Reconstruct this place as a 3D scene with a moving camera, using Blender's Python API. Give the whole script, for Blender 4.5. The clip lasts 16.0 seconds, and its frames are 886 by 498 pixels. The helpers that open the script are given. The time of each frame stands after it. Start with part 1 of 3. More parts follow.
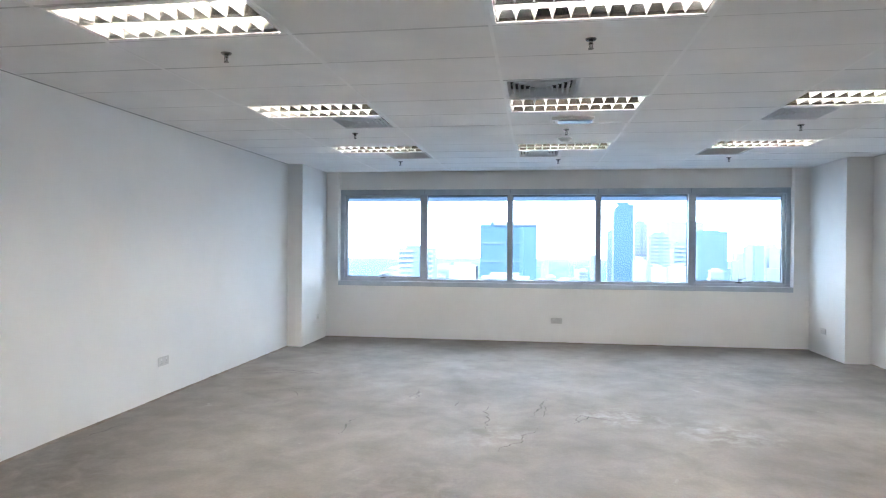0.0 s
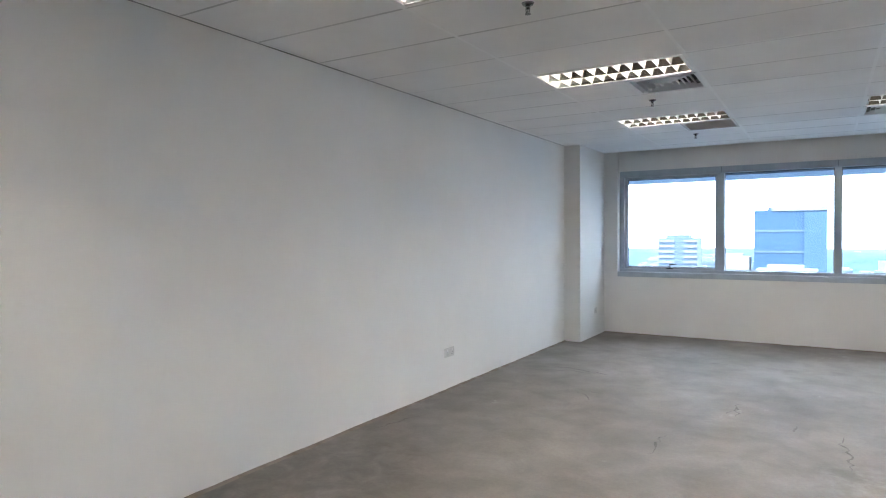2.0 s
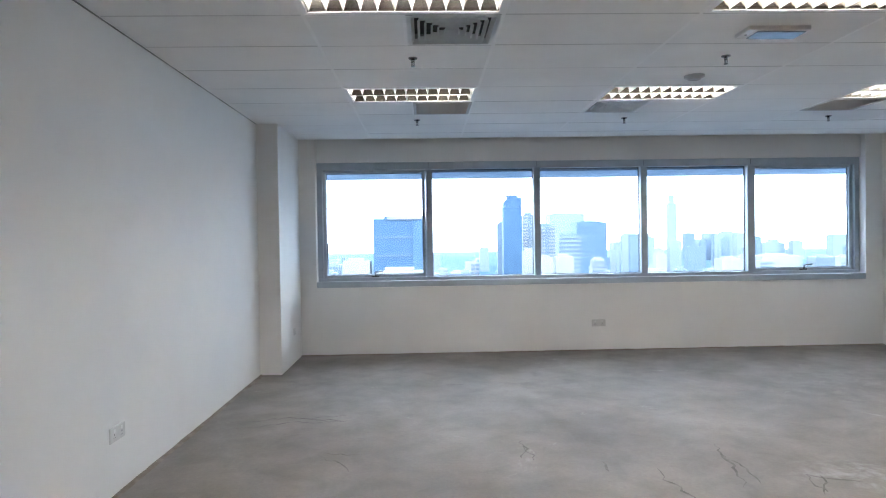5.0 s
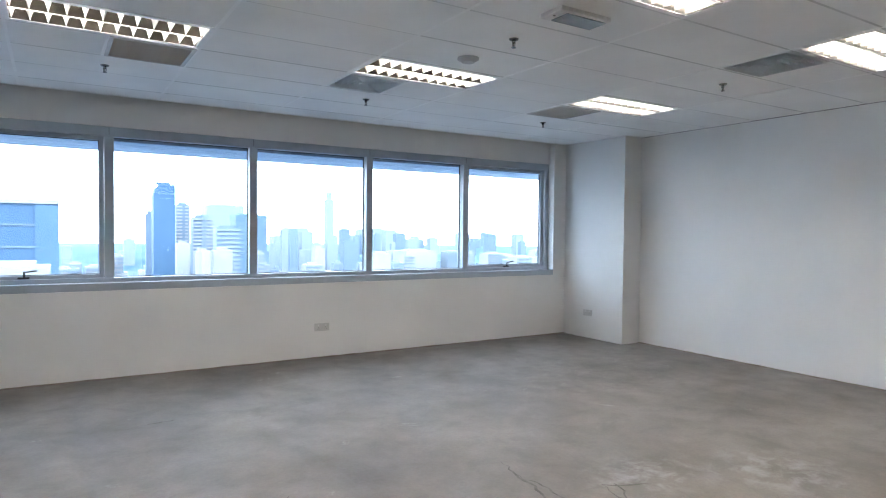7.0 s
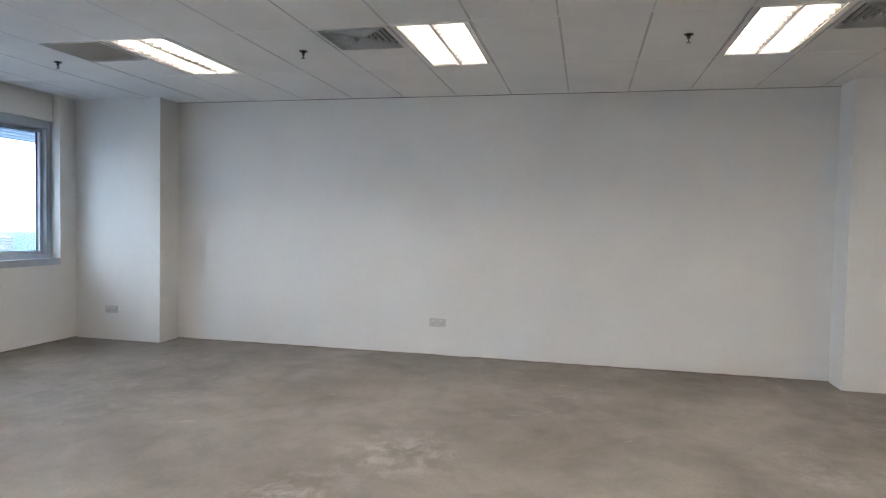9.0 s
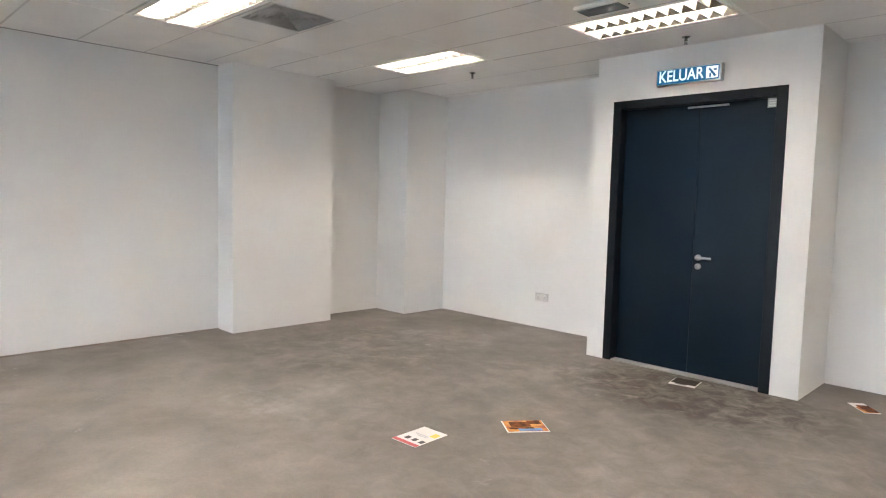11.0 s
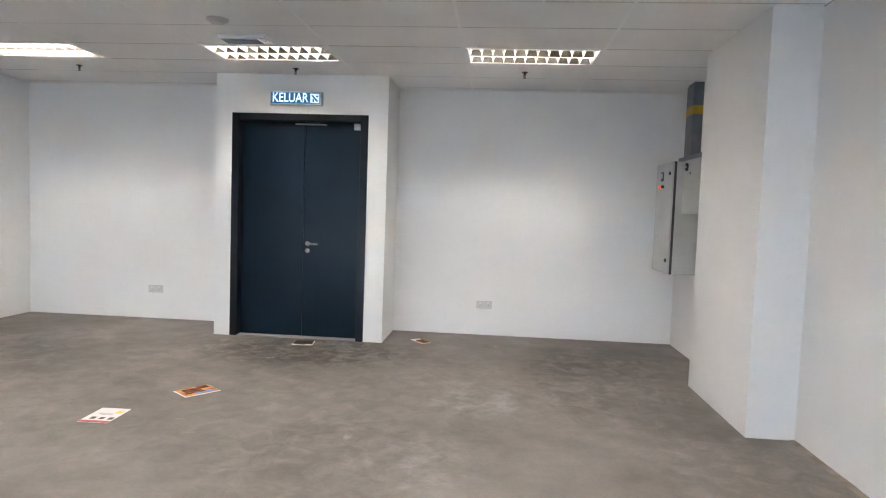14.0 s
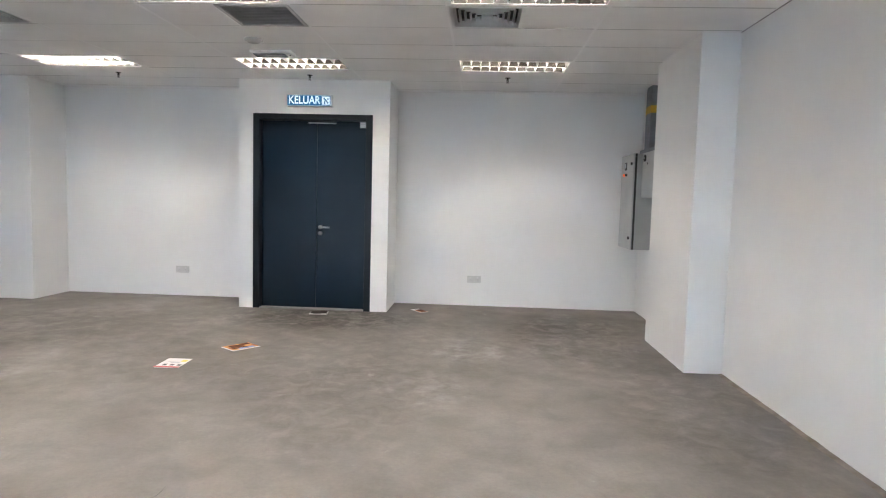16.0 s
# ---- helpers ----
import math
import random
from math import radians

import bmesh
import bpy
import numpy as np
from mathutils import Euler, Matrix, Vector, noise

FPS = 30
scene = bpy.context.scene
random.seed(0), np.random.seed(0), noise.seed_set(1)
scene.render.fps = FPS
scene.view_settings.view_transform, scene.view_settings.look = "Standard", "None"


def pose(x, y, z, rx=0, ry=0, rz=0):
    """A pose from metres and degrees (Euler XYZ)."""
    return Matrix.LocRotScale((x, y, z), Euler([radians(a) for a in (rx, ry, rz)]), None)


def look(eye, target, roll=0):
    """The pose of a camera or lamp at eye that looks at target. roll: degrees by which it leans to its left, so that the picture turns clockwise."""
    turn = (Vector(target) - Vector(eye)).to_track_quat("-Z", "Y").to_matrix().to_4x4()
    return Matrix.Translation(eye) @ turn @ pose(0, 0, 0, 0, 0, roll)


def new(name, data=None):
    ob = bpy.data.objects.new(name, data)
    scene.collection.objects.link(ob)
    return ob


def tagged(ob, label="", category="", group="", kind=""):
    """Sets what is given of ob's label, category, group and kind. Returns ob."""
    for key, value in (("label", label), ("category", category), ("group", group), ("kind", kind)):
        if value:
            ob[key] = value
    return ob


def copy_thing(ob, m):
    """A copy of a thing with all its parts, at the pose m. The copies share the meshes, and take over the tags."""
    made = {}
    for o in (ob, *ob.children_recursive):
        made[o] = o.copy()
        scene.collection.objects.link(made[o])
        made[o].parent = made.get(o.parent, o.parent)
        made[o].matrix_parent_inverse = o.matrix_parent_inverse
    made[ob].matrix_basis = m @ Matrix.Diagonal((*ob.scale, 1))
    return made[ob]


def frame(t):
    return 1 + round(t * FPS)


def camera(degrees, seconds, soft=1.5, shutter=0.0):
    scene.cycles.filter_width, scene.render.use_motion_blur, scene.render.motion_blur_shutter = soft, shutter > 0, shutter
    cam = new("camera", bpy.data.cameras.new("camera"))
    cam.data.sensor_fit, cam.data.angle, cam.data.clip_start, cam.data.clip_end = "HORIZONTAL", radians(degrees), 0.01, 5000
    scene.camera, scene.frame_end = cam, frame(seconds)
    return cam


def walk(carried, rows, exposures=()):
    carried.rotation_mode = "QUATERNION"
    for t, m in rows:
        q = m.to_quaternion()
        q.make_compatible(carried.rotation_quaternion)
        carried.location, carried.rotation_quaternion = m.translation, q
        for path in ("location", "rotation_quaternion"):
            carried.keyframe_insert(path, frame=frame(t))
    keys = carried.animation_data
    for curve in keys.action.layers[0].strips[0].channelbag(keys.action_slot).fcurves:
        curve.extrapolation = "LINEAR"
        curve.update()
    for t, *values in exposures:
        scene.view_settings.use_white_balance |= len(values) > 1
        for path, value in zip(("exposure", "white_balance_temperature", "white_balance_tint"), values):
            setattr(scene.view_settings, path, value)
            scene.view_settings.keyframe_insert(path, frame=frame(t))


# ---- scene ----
cam = camera(70.3, 16.0, soft=1.1)
PATH = [
    (0, (0.527, -1.03, 1.657), (0.238, 0.949, 1.643), 0.4),
    (0.5, (0.433, -0.94, 1.651), (0.104, 1.033, 1.619), 0.4),
    (1, (0.295, -0.805, 1.641), (-0.231, 1.124, 1.605), 0.3),
    (1.5, (0.133, -0.567, 1.619), (-0.751, 1.227, 1.588), -0.1),
    (2, (-0.075, -0.416, 1.607), (-1.11, 1.294, 1.563), -0.3),
    (2.5, (-0.317, -0.217, 1.601), (-1.365, 1.486, 1.549), -0.4),
    (3, (-0.543, 0.037, 1.6), (-1.529, 1.776, 1.548), -0.4),
    (3.5, (-0.792, 0.278, 1.606), (-1.522, 2.139, 1.56), -0.1),
    (3.7, (-0.885, 0.373, 1.614), (-1.488, 2.279, 1.563), -0.1),
    (5.8, (-1.712, 1.749, 1.544), (-1.282, 3.702, 1.511), -0.2),
    (6, (-1.752, 1.847, 1.569), (-1.214, 3.773, 1.52), 0.3),
    (6.5, (-1.875, 2.139, 1.57), (-1.042, 3.957, 1.517), 0.3),
    (7, (-1.927, 2.471, 1.567), (-0.871, 4.168, 1.512), 0.6),
    (7.5, (-1.953, 2.801, 1.552), (-0.641, 4.309, 1.494), 0.8),
    (8, (-1.967, 3.1, 1.54), (-0.364, 4.294, 1.467), 0.9),
    (8.2, (-1.938, 3.232, 1.521), (-0.249, 4.3, 1.448), 1.1),
    (10.3, (-1.441, 4.207, 1.49), (0.374, 3.377, 1.362), 0.7),
    (10.5, (-1.448, 4.304, 1.506), (0.27, 3.289, 1.369), 0.8),
    (11, (-1.525, 4.48, 1.517), (-0.12, 3.065, 1.364), 1.5),
    (11.5, (-1.614, 4.588, 1.509), (-0.577, 2.885, 1.361), 2.2),
    (12, (-1.649, 4.768, 1.532), (-0.97, 2.892, 1.387), 2.5),
    (12.5, (-1.588, 4.983, 1.541), (-1.196, 3.027, 1.404), 2.4),
    (13, (-1.469, 5.233, 1.528), (-1.202, 3.255, 1.394), 2.1),
    (13.5, (-1.412, 5.535, 1.499), (-1.188, 3.552, 1.37), 1.9),
    (14, (-1.322, 5.834, 1.503), (-1.153, 3.845, 1.379), 2.0),
    (14.5, (-1.25, 6.121, 1.487), (-1.108, 4.13, 1.36), 1.7),
    (15, (-1.253, 6.405, 1.46), (-1.123, 4.414, 1.329), 1.7),
    (15.5, (-1.287, 6.664, 1.476), (-1.155, 4.673, 1.334), 1.7),
    (16, (-1.271, 6.948, 1.461), (-1.154, 4.958, 1.306), 1.5),
]
walk(cam, [(t, look(eye, target, roll)) for t, eye, target, roll in PATH],
     exposures=[(0.0, 2.83, 6000, 9), (0.5, 2.53, 5950, 9), (1.0, 2.58, 6000, 9), (1.5, 2.53, 6050, 9), (2.5, 2.43, 6200, 10), (3.5, 2.25, 6100, 10), (6.0, 2.42, 6100, 10), (7.0, 2.37, 6100, 10),
                (8.2, 2.12, 6250, 10), (10.5, 2.94, 6600, 12), (12.5, 2.86, 6200, 11), (16.0, 2.86, 6200, 11)])

# ---- world, sun ----
world = bpy.data.worlds.new("hazy_day")
scene.world = world
world.use_nodes = True
wn = world.node_tree
sky = wn.nodes.new("ShaderNodeTexSky")
sky.sky_type, sky.sun_disc = "NISHITA", False
sky.sun_elevation, sky.sun_rotation = radians(48), radians(200)
sky.air_density, sky.dust_density, sky.ozone_density = 1.0, 2.0, 1.0
veil = wn.nodes.new("ShaderNodeMix")          # thin bright overcast over the blue
veil.data_type = "RGBA"
veil.inputs[0].default_value = 0.75
veil.inputs[7].default_value = (17.6, 21.5, 26.0, 1)
wn.links.new(sky.outputs[0], veil.inputs[6])
wn.links.new(veil.outputs[2], wn.nodes["Background"].inputs[0])
wn.nodes["Background"].inputs[1].default_value = 0.15
sun_data = bpy.data.lights.new("sun", "SUN")
sun_data.energy, sun_data.angle, sun_data.color = 0.8, radians(10), (1.0, 0.96, 0.9)
sun = new("sun", sun_data)
sun.matrix_world = look((0, 0, 60), (0 - 60 * math.sin(radians(200)) * -0.4, 40, 0))
TUBE = 24.0

# ---- plan, metres ----
XL, XR = -3.42, 5.25          # side walls
YD, YW = -1.78, 9.83          # door wall, window wall
H, TOP = 2.935, 3.2           # ceiling, top of the walls
GX, GY, PX, PY = 0.26, 2.04, 1.225, 0.6135   # ceiling grid: an origin and the pitch


# ---- materials ----
def mat(name, colour, rough=0.5, metal=0.0, other=None, scale=4.0, detail=6.0, contrast=(0.35, 0.65),
        bump=0.0, bump_scale=60.0, spec=0.5, emit=0.0, emit_colour=None):
    m = bpy.data.materials.new(name)
    m.use_nodes = True
    nt = m.node_tree
    b = nt.nodes["Principled BSDF"]
    b.inputs["Base Color"].default_value = (*colour, 1)
    b.inputs["Roughness"].default_value = rough
    b.inputs["Metallic"].default_value = metal
    b.inputs["Specular IOR Level"].default_value = spec
    tc = nt.nodes.new("ShaderNodeTexCoord")
    if other:
        n = nt.nodes.new("ShaderNodeTexNoise")
        n.inputs["Scale"].default_value, n.inputs["Detail"].default_value = scale, detail
        nt.links.new(tc.outputs["Object"], n.inputs["Vector"])
        r = nt.nodes.new("ShaderNodeValToRGB")
        r.color_ramp.elements[0].position, r.color_ramp.elements[1].position = contrast
        r.color_ramp.elements[0].color, r.color_ramp.elements[1].color = (*colour, 1), (*other, 1)
        nt.links.new(n.outputs[0], r.inputs[0])
        nt.links.new(r.outputs[0], b.inputs["Base Color"])
    if bump:
        n2 = nt.nodes.new("ShaderNodeTexNoise")
        n2.inputs["Scale"].default_value, n2.inputs["Detail"].default_value = bump_scale, 5
        nt.links.new(tc.outputs["Object"], n2.inputs["Vector"])
        bp = nt.nodes.new("ShaderNodeBump")
        bp.inputs["Strength"].default_value, bp.inputs["Distance"].default_value = bump, 0.01
        nt.links.new(n2.outputs[0], bp.inputs["Height"])
        nt.links.new(bp.outputs[0], b.inputs["Normal"])
    if emit:
        b.inputs["Emission Color"].default_value = (*(emit_colour or colour), 1)
        b.inputs["Emission Strength"].default_value = emit
    return m


def screed_material():
    """Bare cement screed: cloudy stains, painted dimming of the door half, pale scuffs, fine grain, branching cracks.
    """
    m = bpy.data.materials.new("screed")
    m.use_nodes = True
    nt = m.node_tree
    b = nt.nodes["Principled BSDF"]
    tc = nt.nodes.new("ShaderNodeTexCoord")

    def tex(scale, detail, rough=0.6, warp=0.0):
        n = nt.nodes.new("ShaderNodeTexNoise")
        n.inputs["Scale"].default_value, n.inputs["Detail"].default_value = scale, detail
        n.inputs["Roughness"].default_value, n.inputs["Distortion"].default_value = rough, warp
        nt.links.new(tc.outputs["Object"], n.inputs["Vector"])
        return n.outputs[0]

    def ramp(src, stops):
        r = nt.nodes.new("ShaderNodeValToRGB")
        while len(r.color_ramp.elements) < len(stops):
            r.color_ramp.elements.new(0.5)
        for e, (p, c) in zip(r.color_ramp.elements, stops):
            e.position, e.color = p, (*c, 1)
        nt.links.new(src, r.inputs[0])
        return r.outputs[0]

    def blend(kind, fac, a, c):
        x = nt.nodes.new("ShaderNodeMix")
        x.data_type, x.blend_type = "RGBA", kind
        if isinstance(fac, float):
            x.inputs[0].default_value = fac
        else:
            nt.links.new(fac, x.inputs[0])
        for k, v in ((6, a), (7, c)):
            if isinstance(v, tuple):
                x.inputs[k].default_value = (*v, 1)
            else:
                nt.links.new(v, x.inputs[k])
        return x.outputs[2]

    base = ramp(tex(0.9, 5, 0.6, 0.3), [(0.3, (0.158, 0.14, 0.122)), (0.55, (0.216, 0.195, 0.173)), (0.75, (0.268, 0.244, 0.218))])
    blot = ramp(tex(3.2, 7, 0.62, 0.5), [(0.35, (0.62, 0.62, 0.62)), (0.55, (1, 1, 1)), (0.75, (1.14, 1.13, 1.11))])
    grain = ramp(tex(42, 4), [(0.3, (0.93, 0.93, 0.93)), (0.7, (1.05, 1.05, 1.05))])
    scuff = ramp(tex(1.7, 8, 0.7, 1.2), [(0.64, (0, 0, 0)), (0.74, (0.55, 0.55, 0.55))])
    col = blend("MULTIPLY", 0.36, base, blot)
    col = blend("MULTIPLY", 1.0, col, grain)
    col = blend("MIX", scuff, col, (0.43, 0.41, 0.385))
    # Stain spots; the wide second one paints the dimmer light of the door half.
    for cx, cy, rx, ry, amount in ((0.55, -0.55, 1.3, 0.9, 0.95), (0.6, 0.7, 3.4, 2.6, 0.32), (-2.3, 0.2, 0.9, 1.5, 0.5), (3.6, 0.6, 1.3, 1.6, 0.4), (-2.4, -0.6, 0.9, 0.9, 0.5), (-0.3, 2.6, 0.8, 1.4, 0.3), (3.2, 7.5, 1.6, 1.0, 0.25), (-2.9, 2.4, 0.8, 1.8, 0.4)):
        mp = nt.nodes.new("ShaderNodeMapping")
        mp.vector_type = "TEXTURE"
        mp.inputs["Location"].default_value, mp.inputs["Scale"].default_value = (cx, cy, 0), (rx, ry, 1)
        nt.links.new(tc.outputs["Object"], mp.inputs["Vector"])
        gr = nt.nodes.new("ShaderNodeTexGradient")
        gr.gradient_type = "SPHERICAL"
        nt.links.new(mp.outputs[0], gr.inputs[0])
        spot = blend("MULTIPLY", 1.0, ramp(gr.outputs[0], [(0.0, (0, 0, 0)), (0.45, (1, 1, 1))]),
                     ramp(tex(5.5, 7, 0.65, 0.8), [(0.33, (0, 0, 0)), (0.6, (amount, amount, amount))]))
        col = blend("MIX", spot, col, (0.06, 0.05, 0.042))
    for cx, cy, rx, ry, amount in ((2.2, 4.8, 0.6, 0.5, 0.9), (1.35, 5.2, 0.6, 0.4, 0.9), (0.2, 4.4, 0.5, 0.5, 0.5), (-1.2, 0.9, 0.6, 0.6, 0.6), (-0.9, 2.2, 0.5, 0.7, 0.5), (2.6, 2.2, 0.8, 0.5, 0.4)):
        mp = nt.nodes.new("ShaderNodeMapping")
        mp.vector_type = "TEXTURE"
        mp.inputs["Location"].default_value, mp.inputs["Scale"].default_value = (cx, cy, 0), (rx, ry, 1)
        nt.links.new(tc.outputs["Object"], mp.inputs["Vector"])
        gr = nt.nodes.new("ShaderNodeTexGradient")
        gr.gradient_type = "SPHERICAL"
        nt.links.new(mp.outputs[0], gr.inputs[0])
        spot = blend("MULTIPLY", 1.0, ramp(gr.outputs[0], [(0.0, (0, 0, 0)), (0.7, (1, 1, 1))]),
                     ramp(tex(6.0, 8, 0.65, 0.3), [(0.45, (0, 0, 0)), (0.75, (amount * 0.8, amount * 0.8, amount * 0.8))]))
        col = blend("MIX", spot, col, (0.42, 0.41, 0.4))
    nt.links.new(col, b.inputs["Base Color"])
    rough = ramp(tex(2.1, 5), [(0.3, (0.6, 0.6, 0.6)), (0.7, (0.8, 0.8, 0.8))])
    nt.links.new(rough, b.inputs["Roughness"])
    b.inputs["Specular IOR Level"].default_value = 0.3
    bp = nt.nodes.new("ShaderNodeBump")
    bp.inputs["Strength"].default_value, bp.inputs["Distance"].default_value = 0.3, 0.006
    nt.links.new(tex(14, 8, 0.65), bp.inputs["Height"])
    nt.links.new(bp.outputs[0], b.inputs["Normal"])
    return m


def facade_material(name, wall, glass):
    """A far facade: two tones mixed by noise, distance haze put into them."""
    m = bpy.data.materials.new(name)
    m.use_nodes = True
    nt = m.node_tree
    b = nt.nodes["Principled BSDF"]
    b.inputs["Roughness"].default_value = 0.6
    b.inputs["Specular IOR Level"].default_value = 0.2
    tc = nt.nodes.new("ShaderNodeTexCoord")
    n = nt.nodes.new("ShaderNodeTexNoise")
    n.inputs["Scale"].default_value = 0.05
    nt.links.new(tc.outputs["Object"], n.inputs["Vector"])
    r = nt.nodes.new("ShaderNodeValToRGB")
    r.color_ramp.elements[0].position, r.color_ramp.elements[1].position = 0.35, 0.7
    r.color_ramp.elements[0].color = (*wall, 1)
    r.color_ramp.elements[1].color = (*glass, 1)
    nt.links.new(n.outputs[0], r.inputs[0])
    nt.links.new(r.outputs[0], b.inputs["Base Color"])
    return m


PAINT = mat("white_wall_paint", (0.8, 0.785, 0.76), 0.8, other=(0.755, 0.74, 0.715), scale=1.3, contrast=(0.3, 0.75), bump=0.06, bump_scale=90)
TILE = mat("mineral_ceiling_tile", (0.85, 0.84, 0.83), 0.85, other=(0.8, 0.79, 0.78), scale=1.6, bump=0.12, bump_scale=240, spec=0.2)
TBAR = mat("white_ceiling_grid", (0.86, 0.85, 0.84), 0.5, other=(0.82, 0.81, 0.8), scale=8)
SCREED = screed_material()
SLAB = mat("raw_concrete", (0.3, 0.29, 0.28), 0.9, other=(0.24, 0.23, 0.22), bump=0.3)
CRACK = mat("dark_crack", (0.1, 0.09, 0.08), 0.9, other=(0.16, 0.145, 0.13), scale=15)
ALU = mat("grey_powder_coat", (0.44, 0.485, 0.54), 0.42, 0.1, other=(0.39, 0.435, 0.485), scale=6, bump=0.02)
GASKET = mat("dark_gasket", (0.06, 0.065, 0.075), 0.7, other=(0.08, 0.085, 0.095), scale=20)
DOOR = mat("dark_blue_laminate", (0.0012, 0.0064, 0.0135), 0.33, other=(0.002, 0.0085, 0.017), scale=2.5, bump=0.03, bump_scale=150, spec=0.2)
DOORFRAME = mat("dark_frame_paint", (0.0025, 0.0045, 0.008), 0.4, other=(0.004, 0.006, 0.01), scale=5, spec=0.25)
STEEL = mat("brushed_steel", (0.62, 0.61, 0.6), 0.28, 1.0, other=(0.5, 0.5, 0.49), scale=40)
CHROME = mat("dull_chrome", (0.3, 0.3, 0.3), 0.25, 1.0, other=(0.22, 0.22, 0.22), scale=30)
BLADE = mat("white_enamel_blade", (0.6, 0.58, 0.54), 0.35, other=(0.52, 0.5, 0.465), scale=12)
MIRROR = mat("anodised_mirror_reflector", (0.5, 0.475, 0.435), 0.17, 1.0, other=(0.42, 0.4, 0.365), scale=9)
REFLECT = mat("white_enamel_reflector", (0.7, 0.68, 0.64), 0.35, other=(0.64, 0.62, 0.58), scale=7)
TUBE_ON = mat("lit_tube", (1.0, 0.93, 0.82), 0.4, emit=TUBE, emit_colour=(1.0, 0.93, 0.84))
WHITE = mat("white_plastic", (0.72, 0.71, 0.69), 0.4, other=(0.67, 0.66, 0.64), scale=15)
SOCKET = mat("ivory_socket_plastic", (0.6, 0.585, 0.56), 0.38, other=(0.55, 0.535, 0.51), scale=20)
VANE = mat("white_enamel_vane", (0.86, 0.86, 0.85), 0.4, other=(0.8, 0.8, 0.79), scale=9)
LENS = mat("grey_glossy_diffuser", (0.2, 0.225, 0.25), 0.12, other=(0.26, 0.285, 0.31), scale=14)
DARK = mat("black_plastic", (0.02, 0.02, 0.021), 0.45, other=(0.03, 0.03, 0.031), scale=20)
GRILLE = mat("grey_metal_grille", (0.5, 0.49, 0.48), 0.5, 0.1, other=(0.44, 0.43, 0.42), scale=9)
# grid metal coloured darker so that the cross seams read as shadowed
CROSS = mat("shaded_grid_metal", (0.5, 0.49, 0.48), 0.6, other=(0.66, 0.65, 0.64), scale=1.5, contrast=(0.4, 0.65))
# uneven dark colour for the shadow line at the ceiling's edge
GAP_SHADE = mat("painted_gap_shade", (0.2, 0.19, 0.18), 0.7, other=(0.42, 0.41, 0.4), scale=2.5, contrast=(0.4, 0.6))
# near-black colour in place of the unlit depth behind vanes and slats
DUCT_SHADE = mat("painted_duct_shade", (0.05, 0.05, 0.05), 0.9, other=(0.08, 0.08, 0.08), scale=5)
CABINET = mat("light_grey_enamel", (0.47, 0.47, 0.45), 0.42, other=(0.42, 0.42, 0.405), scale=3, bump=0.03, bump_scale=200)
TRUNK = mat("galvanised_trunking", (0.21, 0.225, 0.24), 0.5, 0.35, other=(0.17, 0.18, 0.195), scale=9)
YELLOW = mat("yellow_band", (0.62, 0.38, 0.03), 0.5, other=(0.52, 0.31, 0.025), scale=15)
BLUE = mat("lit_blue_sign", (0.0, 0.05, 0.13), 0.35, emit=0.06, emit_colour=(0.0, 0.25, 0.5))
LETTER = mat("lit_white_letter", (0.85, 0.88, 0.9), 0.4, emit=0.07, emit_colour=(0.8, 0.95, 1.0))
AMBER = mat("amber_pilot", (0.9, 0.25, 0.05), 0.3, emit=0.2, emit_colour=(1.0, 0.1, 0.02))
PAPER = mat("glossy_paper", (0.72, 0.7, 0.68), 0.35, other=(0.66, 0.64, 0.62), scale=9)
RED = mat("red_print", (0.5, 0.05, 0.05), 0.4, other=(0.42, 0.045, 0.045), scale=20)
YPRINT = mat("yellow_print", (0.75, 0.6, 0.08), 0.4, other=(0.65, 0.52, 0.07), scale=20)
SUNSET = mat("orange_photo_print", (0.3, 0.06, 0.008), 0.6, other=(0.6, 0.27, 0.04), scale=9, contrast=(0.4, 0.6))
BROWN = mat("brown_photo_print", (0.03, 0.014, 0.008), 0.8, other=(0.2, 0.06, 0.015), scale=18, spec=0.1)
INK = mat("dark_photo_print", (0.012, 0.011, 0.01), 0.8, other=(0.05, 0.035, 0.025), scale=30, spec=0.1)
BPRINT = mat("blue_photo_print", (0.05, 0.15, 0.45), 0.35, other=(0.1, 0.3, 0.6), scale=18)
GREYPRINT = mat("grey_sticker", (0.45, 0.48, 0.5), 0.4, other=(0.38, 0.41, 0.43), scale=60)
SHADE = mat("pale_blue_sunshade", (0.3, 0.36, 0.43), 0.5, 0.2, other=(0.24, 0.3, 0.37), scale=3)
GLASS = bpy.data.materials.new("window_glass")
GLASS.use_nodes = True
gb = GLASS.node_tree.nodes["Principled BSDF"]
gb.inputs["Base Color"].default_value = (0.97, 0.99, 1.0, 1)
gb.inputs["Roughness"].default_value, gb.inputs["IOR"].default_value = 0.0, 1.45
gb.inputs["Transmission Weight"].default_value = 1.0


# ---- building helpers ----
def box(bm, x0, x1, y0, y1, z0, z1, bevel=0.0):
    m = Matrix.LocRotScale(((x0 + x1) / 2, (y0 + y1) / 2, (z0 + z1) / 2), None, (abs(x1 - x0), abs(y1 - y0), abs(z1 - z0)))
    g = bmesh.ops.create_cube(bm, size=1, matrix=m)["verts"]
    if bevel:
        es = list({e for v in g for e in v.link_edges})
        bmesh.ops.bevel(bm, geom=es, offset=bevel, segments=2, affect="EDGES", profile=0.5)
    return bm


